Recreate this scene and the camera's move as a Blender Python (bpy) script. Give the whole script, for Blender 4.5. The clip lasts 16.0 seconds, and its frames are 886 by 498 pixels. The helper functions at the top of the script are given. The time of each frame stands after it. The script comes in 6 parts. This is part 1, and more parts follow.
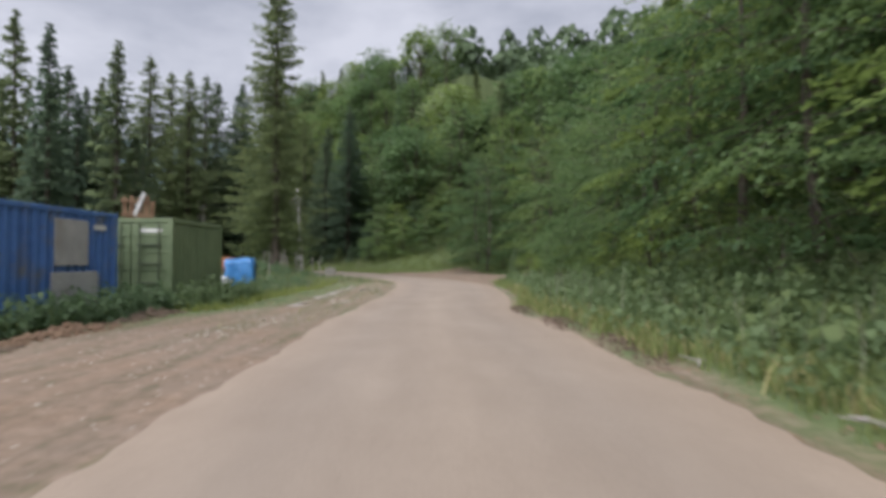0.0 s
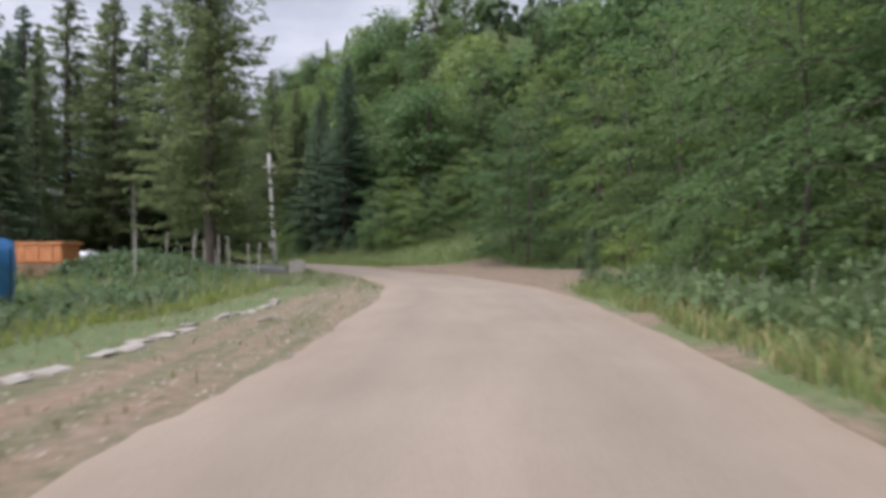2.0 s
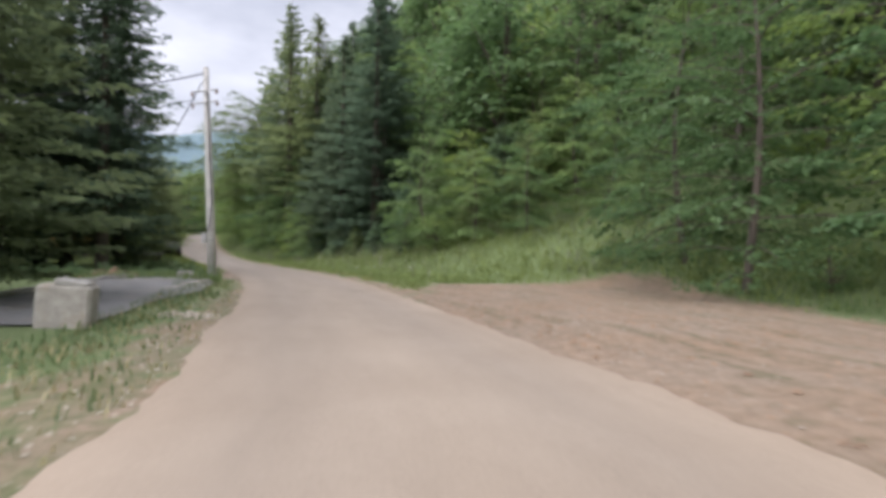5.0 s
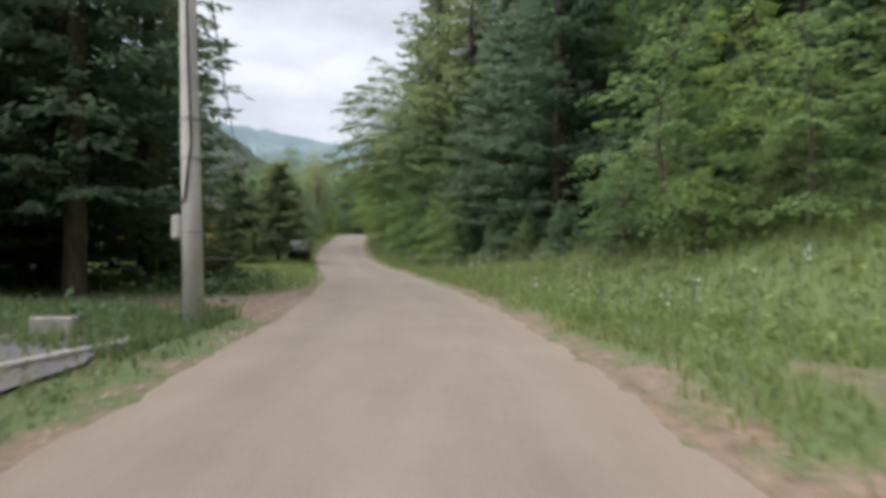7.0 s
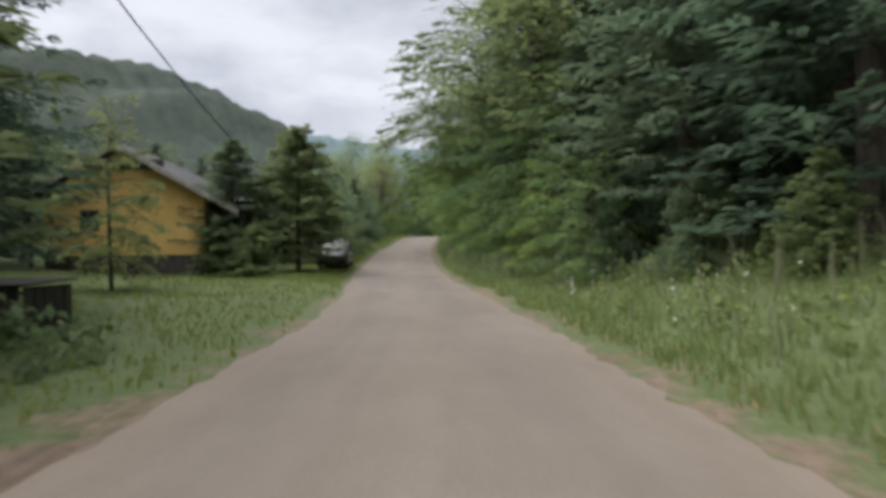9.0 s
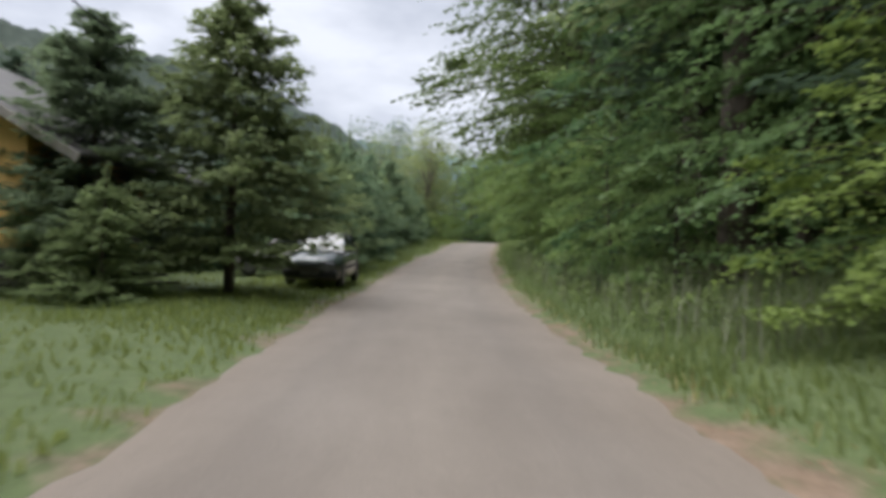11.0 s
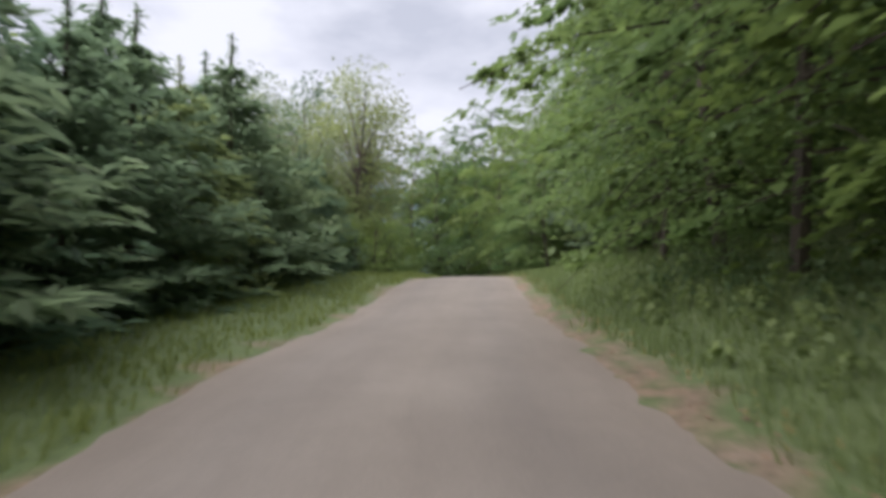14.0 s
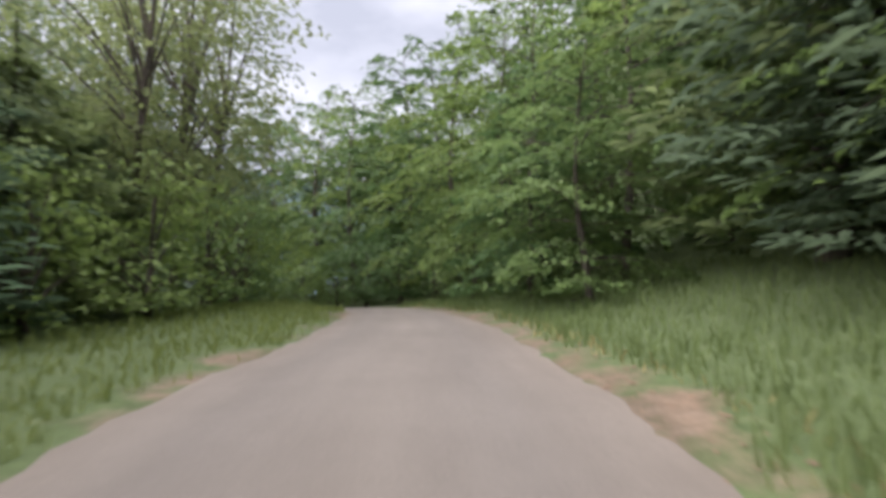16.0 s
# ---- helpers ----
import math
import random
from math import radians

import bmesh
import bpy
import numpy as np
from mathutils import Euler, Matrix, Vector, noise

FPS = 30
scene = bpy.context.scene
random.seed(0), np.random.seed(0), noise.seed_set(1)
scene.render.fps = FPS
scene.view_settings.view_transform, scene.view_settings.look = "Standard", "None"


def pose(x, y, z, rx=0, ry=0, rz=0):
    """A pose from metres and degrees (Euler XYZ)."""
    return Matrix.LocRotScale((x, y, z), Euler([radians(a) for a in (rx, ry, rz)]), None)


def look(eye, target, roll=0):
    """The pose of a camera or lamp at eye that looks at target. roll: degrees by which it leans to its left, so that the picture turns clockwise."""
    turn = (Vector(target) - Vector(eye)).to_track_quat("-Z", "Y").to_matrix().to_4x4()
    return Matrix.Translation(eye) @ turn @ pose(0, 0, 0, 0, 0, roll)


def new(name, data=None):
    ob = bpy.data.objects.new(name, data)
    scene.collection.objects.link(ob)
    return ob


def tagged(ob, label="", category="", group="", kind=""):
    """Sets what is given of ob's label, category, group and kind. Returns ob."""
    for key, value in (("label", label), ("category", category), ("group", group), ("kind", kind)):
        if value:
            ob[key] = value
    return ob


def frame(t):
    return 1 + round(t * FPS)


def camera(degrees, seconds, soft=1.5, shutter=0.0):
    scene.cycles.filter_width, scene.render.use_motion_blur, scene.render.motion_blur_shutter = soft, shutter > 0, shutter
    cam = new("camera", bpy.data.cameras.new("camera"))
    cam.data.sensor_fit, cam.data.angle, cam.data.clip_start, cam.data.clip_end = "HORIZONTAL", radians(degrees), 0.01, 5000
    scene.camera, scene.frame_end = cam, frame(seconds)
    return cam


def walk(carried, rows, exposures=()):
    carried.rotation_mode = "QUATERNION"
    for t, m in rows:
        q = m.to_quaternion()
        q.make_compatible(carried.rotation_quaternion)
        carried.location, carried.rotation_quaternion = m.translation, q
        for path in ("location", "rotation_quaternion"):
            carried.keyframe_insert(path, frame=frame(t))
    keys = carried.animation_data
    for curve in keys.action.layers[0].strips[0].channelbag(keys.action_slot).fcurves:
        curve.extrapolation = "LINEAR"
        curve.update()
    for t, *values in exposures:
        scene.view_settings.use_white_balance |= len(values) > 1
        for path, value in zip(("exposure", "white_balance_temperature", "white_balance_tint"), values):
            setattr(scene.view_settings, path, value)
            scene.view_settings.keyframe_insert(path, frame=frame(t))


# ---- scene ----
# camera: seconds, place, yaw to the left, pitch up, roll
cam = camera(72.0, 16.0, soft=4.2, shutter=0.3)
PATH = [
    (0.0, 1.739, -0.309, 1.370, 2.70, 1.08, -0.12),
    (0.5, 1.460, 4.149, 1.388, 2.78, 0.76, -0.22),
    (1.0, 1.188, 8.389, 1.368, 3.11, -0.09, 0.61),
    (1.5, 0.945, 12.481, 1.283, 4.19, -0.54, 1.12),
    (2.0, 0.631, 16.490, 1.199, 4.37, 0.22, 0.18),
    (2.5, 0.346, 20.538, 1.338, 4.41, 0.19, -0.18),
    (3.0, 0.078, 24.474, 1.406, 2.82, 0.22, -0.61),
    (3.2, -0.040, 26.046, 1.417, 2.64, 0.21, -0.96),
    (5.3, -2.502, 42.594, 1.318, 13.14, 0.34, -0.42),
    (5.5, -2.905, 44.171, 1.320, 14.69, 0.40, -0.11),
    (6.0, -4.236, 48.131, 1.367, 18.67, 0.29, -0.00),
    (6.5, -5.870, 52.043, 1.315, 22.72, 0.25, -0.01),
    (7.0, -7.616, 55.801, 1.380, 26.50, 0.03, -0.28),
    (7.5, -9.513, 59.367, 1.440, 29.68, -0.28, 0.14),
    (8.0, -11.557, 62.907, 1.411, 31.36, -0.25, -0.12),
    (8.5, -13.653, 66.344, 1.352, 32.85, 0.06, 0.12),
    (9.0, -15.763, 69.579, 1.322, 33.88, 0.47, 0.48),
    (9.2, -16.637, 70.865, 1.306, 34.18, 0.76, 0.43),
    (11.3, -27.077, 84.745, 1.391, 39.45, 1.87, -2.45),
    (11.5, -28.411, 86.415, 1.427, 38.95, 2.65, -3.52),
    (12.0, -31.691, 90.522, 1.583, 40.33, 2.17, -0.84),
    (12.5, -34.742, 94.498, 1.692, 37.76, 1.99, 0.49),
    (13.0, -37.842, 98.619, 1.879, 38.30, 3.30, 1.95),
    (13.5, -40.982, 102.615, 2.158, 38.04, 4.72, 2.08),
    (14.0, -43.902, 106.524, 2.483, 34.99, 4.59, 0.66),
    (14.5, -46.541, 110.272, 2.810, 35.20, 5.47, 0.95),
    (15.0, -49.115, 114.033, 3.212, 33.03, 6.04, -0.27),
    (15.5, -51.482, 117.802, 3.637, 30.09, 5.48, 0.01),
    (16.0, -53.663, 121.608, 4.017, 28.15, 4.36, 0.84),
]
walk(cam, [(t, pose(x, y, z, 90 + pitch, roll, yaw)) for t, x, y, z, yaw, pitch, roll in PATH],
     exposures=[(0.0, 0.16, 6080, 16), (3.0, 0.5, 5950, 19), (6.0, 0.7, 6180, 15), (9.0, 0.48, 6250, 12), (11.5, 0.6, 6100, 13), (13.0, 0.6, 6100, 16), (14.5, 0.62, 6180, 17), (15.4, 0.64, 6160, 18), (16.0, 0.76, 6140, 18)])

# ---- sky, sun, exposure ----
world = bpy.data.worlds.new("overcast_sky")
scene.world = world
world.use_nodes = True
wn, wl = world.node_tree.nodes, world.node_tree.links
wn.clear()
w_out = wn.new("ShaderNodeOutputWorld")
w_bg = wn.new("ShaderNodeBackground")
w_sky = wn.new("ShaderNodeTexSky")
w_sky.sky_type = "NISHITA"
w_sky.sun_disc = False
w_sky.sun_elevation, w_sky.sun_rotation = radians(50), radians(-134)
w_sky.air_density, w_sky.dust_density = 1.0, 3.0
w_co = wn.new("ShaderNodeTexCoord")
w_map = wn.new("ShaderNodeMapping")
w_map.inputs["Scale"].default_value = (1.0, 1.0, 2.6)
w_noise = wn.new("ShaderNodeTexNoise")
w_noise.inputs["Scale"].default_value = 3.2
w_noise.inputs["Detail"].default_value = 7.0
w_noise.inputs["Roughness"].default_value = 0.55
w_ramp = wn.new("ShaderNodeValToRGB")
w_ramp.color_ramp.elements[0].position = 0.36
w_ramp.color_ramp.elements[0].color = (4.9, 5.1, 5.5, 1)
w_ramp.color_ramp.elements[1].position = 0.62
w_ramp.color_ramp.elements[1].color = (7.6, 7.7, 7.9, 1)
w_mix = wn.new("ShaderNodeMixRGB")
w_mix.inputs[0].default_value = 0.9
w_bg.inputs["Strength"].default_value = 0.088
wl.new(w_co.outputs["Generated"], w_map.inputs["Vector"])
wl.new(w_map.outputs["Vector"], w_noise.inputs["Vector"])
wl.new(w_noise.outputs["Fac"], w_ramp.inputs["Fac"])
wl.new(w_sky.outputs["Color"], w_mix.inputs[1])
wl.new(w_ramp.outputs["Color"], w_mix.inputs[2])
wl.new(w_mix.outputs["Color"], w_bg.inputs["Color"])
wl.new(w_bg.outputs["Background"], w_out.inputs["Surface"])

sun_data = bpy.data.lights.new("sun", "SUN")
sun_data.energy, sun_data.angle, sun_data.color = 4.3, radians(100), (1.0, 0.96, 0.9)
sun = new("sun", sun_data)
sun.matrix_basis = look((0, 0, 200), (46, 44, 200 - 77))


# ---- materials ----
def mat_nodes(name):
    m = bpy.data.materials.new(name)
    m.use_nodes = True
    n, l = m.node_tree.nodes, m.node_tree.links
    b = n["Principled BSDF"]
    return m, n, l, b


def noise_node(n, l, scale, detail=4.0, rough=0.55, coord="Object", stretch=None):
    co = n.new("ShaderNodeTexCoord")
    t = n.new("ShaderNodeTexNoise")
    t.inputs["Scale"].default_value, t.inputs["Detail"].default_value, t.inputs["Roughness"].default_value = scale, detail, rough
    if stretch:
        mp = n.new("ShaderNodeMapping")
        mp.inputs["Scale"].default_value = stretch
        l.new(co.outputs[coord], mp.inputs["Vector"])
        l.new(mp.outputs["Vector"], t.inputs["Vector"])
    else:
        l.new(co.outputs[coord], t.inputs["Vector"])
    return t


def ramp_node(n, l, src, stops):
    r = n.new("ShaderNodeValToRGB")
    e = r.color_ramp.elements
    while len(e) < len(stops):
        e.new(0.5)
    for k, (p, c) in enumerate(stops):
        e[k].position, e[k].color = p, (*c, 1)
    l.new(src, r.inputs["Fac"])
    return r


def mix_node(n, l, fac, a, b, mode="MIX"):
    m = n.new("ShaderNodeMixRGB")
    m.blend_type = mode
    for k, v in enumerate((fac, a, b)):
        if hasattr(v, "is_linked"):
            l.new(v, m.inputs[k])
        elif k == 0:
            m.inputs[0].default_value = v
        else:
            m.inputs[k].default_value = (*v, 1)
    return m.outputs[0]


def bump_node(n, l, b, height, strength, dist=0.02):
    u = n.new("ShaderNodeBump")
    u.inputs["Strength"].default_value, u.inputs["Distance"].default_value = strength, dist
    l.new(height, u.inputs["Height"])
    l.new(u.outputs["Normal"], b.inputs["Normal"])


def surface(name, dark, light, rough=0.7, metal=0.0, scale=6.0, fine=60.0, bump=0.2, dirt=None, stretch=None):
    """A two-scale worn surface: a slow stain between two colours, a fine grain, an optional dirt colour."""
    m, n, l, b = mat_nodes(name)
    slow = noise_node(n, l, scale, 5, 0.6, stretch=stretch)
    grain = noise_node(n, l, fine, 3, 0.6, stretch=stretch)
    col = ramp_node(n, l, slow.outputs["Fac"], [(0.3, dark), (0.7, light)]).outputs["Color"]
    g = ramp_node(n, l, grain.outputs["Fac"], [(0.25, (0.72, 0.72, 0.72)), (0.75, (1.15, 1.15, 1.15))]).outputs["Color"]
    col = mix_node(n, l, 0.7, col, g, "MULTIPLY")
    if dirt:
        spots = noise_node(n, l, scale * 0.6, 8, 0.7)
        mask = ramp_node(n, l, spots.outputs["Fac"], [(0.52, (0, 0, 0)), (0.68, (1, 1, 1))]).outputs["Color"]
        col = mix_node(n, l, mask, col, dirt)
    l.new(col, b.inputs["Base Color"])
    b.inputs["Roughness"].default_value, b.inputs["Metallic"].default_value = rough, metal
    bump_node(n, l, b, grain.outputs["Fac"], bump)
    return m


def leaf_material(name, dark, light, trans=0.35, rough=0.55):
    """Leaves: hue by tree and by leaf, part of the light shining through."""
    m, n, l, b = mat_nodes(name)
    info, geo = n.new("ShaderNodeObjectInfo"), n.new("ShaderNodeNewGeometry")
    a = ramp_node(n, l, geo.outputs["Random Per Island"], [(0.0, tuple(0.6 * p + 0.4 * q for p, q in zip(dark, light))), (0.75, light), (1.0, tuple(1.2 * c for c in light))]).outputs["Color"]
    t = ramp_node(n, l, info.outputs["Random"], [(0.0, (0.62, 0.72, 0.74)), (0.5, (1.0, 1.0, 0.95)), (1.0, (1.3, 1.18, 0.8))]).outputs["Color"]
    col = mix_node(n, l, 1.0, a, t, "MULTIPLY")
    l.new(col, b.inputs["Base Color"])
    b.inputs["Roughness"].default_value = rough
    b.inputs["Specular IOR Level"].default_value = 0.3
    tr = n.new("ShaderNodeBsdfTranslucent")
    l.new(col, tr.inputs["Color"])
    mx = n.new("ShaderNodeMixShader")
    mx.inputs[0].default_value = trans
    l.new(b.outputs[0], mx.inputs[1])
    l.new(tr.outputs[0], mx.inputs[2])
    l.new(mx.outputs[0], n["Material Output"].inputs["Surface"])
    return m


M_BEECH = leaf_material("beech_leaves", (0.09, 0.15, 0.07), (0.165, 0.245, 0.095), 0.5)
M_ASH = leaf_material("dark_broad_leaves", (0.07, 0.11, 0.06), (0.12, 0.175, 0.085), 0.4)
M_HAZEL = leaf_material("hazel_leaves", (0.105, 0.17, 0.07), (0.21, 0.3, 0.11), 0.5)
M_VERGE = leaf_material("verge_beech_leaves", (0.095, 0.155, 0.068), (0.185, 0.27, 0.1), 0.5)
M_BIRCH = leaf_material("pale_leaves", (0.125, 0.17, 0.11), (0.21, 0.265, 0.155), 0.62)
M_SPRUCE = leaf_material("spruce_needles", (0.085, 0.125, 0.09), (0.145, 0.195, 0.12), 0.62, 0.65)
M_YOUNG = leaf_material("young_spruce_needles", (0.12, 0.175, 0.115), (0.2, 0.27, 0.155), 0.65, 0.65)
M_GRASS = leaf_material("grass_blades", (0.12, 0.17, 0.07), (0.22, 0.28, 0.115), 0.5)
M_DRY = leaf_material("dry_grass_blades", (0.18, 0.165, 0.1), (0.33, 0.31, 0.2), 0.3)
M_WEED = leaf_material("weed_leaves", (0.11, 0.165, 0.08), (0.195, 0.265, 0.125), 0.5)
M_FLOWER = surface("white_umbels", (0.55, 0.56, 0.5), (0.75, 0.76, 0.7), 0.8)
M_BARK = surface("bark", (0.045, 0.037, 0.03), (0.13, 0.105, 0.085), 0.9, scale=4, fine=30, bump=0.6, stretch=(1, 1, 0.3))
M_DEADWOOD = surface("weathered_wood", (0.2, 0.185, 0.165), (0.42, 0.39, 0.35), 0.85, scale=3, fine=40, bump=0.5, stretch=(1, 1, 0.2))
M_BOARD = surface("dark_boards", (0.03, 0.027, 0.026), (0.085, 0.075, 0.068), 0.85, scale=3, fine=40, bump=0.5, stretch=(1, 1, 0.2))
M_BROWN = surface("brown_planks", (0.12, 0.065, 0.035), (0.27, 0.17, 0.1), 0.85, scale=3, fine=40, bump=0.5)
M_CONCRETE = surface("concrete", (0.27, 0.26, 0.24), (0.45, 0.43, 0.4), 0.9, scale=3, fine=50, bump=0.3, dirt=(0.2, 0.17, 0.13))
M_POLE = surface("pole_concrete", (0.44, 0.43, 0.41), (0.6, 0.58, 0.55), 0.9, scale=1.5, fine=40, bump=0.25)
M_STEEL = surface("galvanised_steel", (0.3, 0.3, 0.3), (0.5, 0.5, 0.5), 0.5, 0.7, scale=6)
M_BLACK = surface("black_rubber", (0.012, 0.012, 0.012), (0.03, 0.03, 0.03), 0.75, scale=10)
M_BLUE = surface("blue_container_paint", (0.05, 0.13, 0.36), (0.085, 0.2, 0.5), 0.5, 0.0, scale=2.0, fine=40, bump=0.08, dirt=(0.14, 0.16, 0.2))
M_GREEN = surface("green_container_paint", (0.12, 0.17, 0.085), (0.18, 0.235, 0.125), 0.6, 0.0, scale=1.5, fine=40, bump=0.08)
M_GREENDARK = surface("dark_green_steel", (0.05, 0.07, 0.04), (0.09, 0.11, 0.065), 0.6, scale=3)
M_PANEL = surface("grey_sheet_panel", (0.34, 0.34, 0.34), (0.46, 0.46, 0.45), 0.7, scale=2, fine=30, bump=0.1, dirt=(0.3, 0.28, 0.25))
M_WHITE = surface("white_plastic", (0.6, 0.6, 0.58), (0.8, 0.8, 0.78), 0.5, scale=4)
M_TARP = surface("blue_tarpaulin", (0.03, 0.16, 0.42), (0.07, 0.28, 0.62), 0.45, scale=3, fine=30, bump=0.3)
M_SHEET = surface("white_sheeting", (0.45, 0.46, 0.47), (0.7, 0.71, 0.71), 0.5, scale=4, bump=0.3)
M_ORANGE = surface("orange_paint", (0.42, 0.14, 0.05), (0.6, 0.25, 0.09), 0.6, scale=4)
M_YELLOW = surface("yellow_render", (0.62, 0.4, 0.13), (0.72, 0.49, 0.18), 0.9, scale=0.8, fine=30, bump=0.2)
M_ROOF = surface("dark_roof_sheet", (0.035, 0.032, 0.03), (0.08, 0.075, 0.07), 0.6, scale=2)
M_CARGREEN = surface("dusty_dark_green_car_paint", (0.02, 0.035, 0.034), (0.032, 0.05, 0.046), 0.28, 0.2, scale=2, fine=200, bump=0.0, dirt=(0.11, 0.095, 0.075))
# brown dust thrown up on the lower doors
car_nodes, car_links = M_CARGREEN.node_tree.nodes, M_CARGREEN.node_tree.links
car_bsdf = car_nodes["Principled BSDF"]
car_co, car_sep = car_nodes.new("ShaderNodeTexCoord"), car_nodes.new("ShaderNodeSeparateXYZ")
car_links.new(car_co.outputs["Object"], car_sep.inputs[0])
car_dust = ramp_node(car_nodes, car_links, car_sep.outputs["Z"], [(0.42, (0.8, 0.8, 0.8)), (0.66, (0.0, 0.0, 0.0))]).outputs["Color"]
car_links.new(mix_node(car_nodes, car_links, car_dust, car_bsdf.inputs["Base Color"].links[0].from_socket, (0.13, 0.105, 0.08)), car_bsdf.inputs["Base Color"])
car_bsdf.inputs["Coat Weight"].default_value, car_bsdf.inputs["Coat Roughness"].default_value = 0.6, 0.15
M_CARSILVER = surface("dusty_beige_car_paint", (0.36, 0.345, 0.33), (0.46, 0.445, 0.43), 0.35, 0.4, scale=2, fine=200, bump=0.0)
M_CHROME = surface("dusty_steel_rim", (0.1, 0.1, 0.1), (0.17, 0.165, 0.16), 0.5, 0.6, scale=5, bump=0.02)
M_REDLENS = surface("red_lamp_lens", (0.35, 0.02, 0.015), (0.45, 0.03, 0.02), 0.2, scale=5, bump=0.02)
M_INTERIOR = surface("dark_car_interior", (0.015, 0.015, 0.017), (0.03, 0.03, 0.03), 0.8, scale=8)
M_ASPHALT = surface("grey_asphalt", (0.12, 0.12, 0.122), (0.185, 0.183, 0.18), 0.9, scale=1.2, fine=90, bump=0.5, dirt=(0.2, 0.17, 0.14))
M_STONE = surface("pale_stones", (0.3, 0.27, 0.22), (0.48, 0.43, 0.36), 0.9, scale=8, fine=60, bump=0.4)
M_GRAVEL = surface("dusty_gravel", (0.21, 0.18, 0.145), (0.34, 0.295, 0.24), 0.95, scale=8, fine=60, bump=0.4)
M_PALESTONE = surface("pale_broken_concrete", (0.28, 0.26, 0.23), (0.45, 0.42, 0.38), 0.9, scale=5, fine=50, bump=0.4, dirt=(0.3, 0.25, 0.19))
M_DARKSOIL = surface("dark_soil", (0.085, 0.062, 0.045), (0.19, 0.14, 0.1), 0.95, scale=6, fine=50, bump=0.6)
M_CLOD = surface("soil_clods", (0.15, 0.1, 0.065), (0.3, 0.2, 0.13), 0.95, scale=5, fine=50, bump=0.6)

M_GLASS, gn, gl, gb = mat_nodes("car_glass")
gb.inputs["Base Color"].default_value = (0.02, 0.025, 0.025, 1)
gb.inputs["Roughness"].default_value = 0.04
gb.inputs["Specular IOR Level"].default_value = 0.4
M_SCREEN, gn, gl, gb = mat_nodes("dusty_windscreen_glass")
gb.inputs["Base Color"].default_value = (0.1, 0.105, 0.105, 1)
gb.inputs["Roughness"].default_value, gb.inputs["IOR"].default_value = 0.07, 1.75
gb.inputs["Coat Weight"].default_value, gb.inputs["Coat Roughness"].default_value = 1.0, 0.03
M_LENS, gn, gl, gb = mat_nodes("headlamp_lens")
gb.inputs["Base Color"].default_value = (0.12, 0.125, 0.13, 1)
gb.inputs["Roughness"].default_value = 0.12


def road_material():
    """Dusty asphalt: across (0 to 1) and along (metres) come from the attributes; dust thins out uphill."""
    m, n, l, b = mat_nodes("dusty_road")
    at = n.new("ShaderNodeAttribute")
    at.attribute_name = "lane"
    sep = n.new("ShaderNodeSeparateXYZ")
    l.new(at.outputs["Vector"], sep.inputs["Vector"])
    slow = noise_node(n, l, 0.45, 6, 0.6)
    mp = n.new("ShaderNodeMapping")
    mp.inputs["Scale"].default_value = (7.0, 0.22, 1.0)
    l.new(at.outputs["Vector"], mp.inputs["Vector"])
    long_n = noise_node(n, l, 1.0, 5, 0.6)
    l.new(mp.outputs["Vector"], long_n.inputs["Vector"])
    grain = noise_node(n, l, 55, 3, 0.7)
    dust = ramp_node(n, l, slow.outputs["Fac"], [(0.3, (0.245, 0.2, 0.156)), (0.7, (0.285, 0.237, 0.188))]).outputs["Color"]
    grey = ramp_node(n, l, slow.outputs["Fac"], [(0.3, (0.182, 0.158, 0.135)), (0.7, (0.222, 0.195, 0.169))]).outputs["Color"]
    far = n.new("ShaderNodeMapRange")
    far.inputs["From Min"].default_value, far.inputs["From Max"].default_value = 45, 100
    l.new(sep.outputs["Y"], far.inputs["Value"])
    col = mix_node(n, l, far.outputs["Result"], dust, grey)
    wear = ramp_node(n, l, sep.outputs["X"], [(0.0, (1.08, 1.04, 1.0)), (0.22, (0.94, 0.94, 0.95)), (0.5, (1.04, 1.03, 1.02)), (0.74, (0.93, 0.93, 0.94)), (1.0, (1.1, 1.05, 1.0))]).outputs["Color"]
    col = mix_node(n, l, 0.8, col, wear, "MULTIPLY")
    blot = ramp_node(n, l, long_n.outputs["Fac"], [(0.35, (0.9, 0.89, 0.88)), (0.65, (1.07, 1.065, 1.06))]).outputs["Color"]
    col = mix_node(n, l, 0.75, col, blot, "MULTIPLY")
    g = ramp_node(n, l, grain.outputs["Fac"], [(0.3, (0.8, 0.8, 0.8)), (0.7, (1.14, 1.14, 1.14))]).outputs["Color"]
    col = mix_node(n, l, 0.8, col, g, "MULTIPLY")
    l.new(col, b.inputs["Base Color"])
    b.inputs["Roughness"].default_value = 0.92
    bump_node(n, l, b, grain.outputs["Fac"], 0.35, 0.01)
    return m


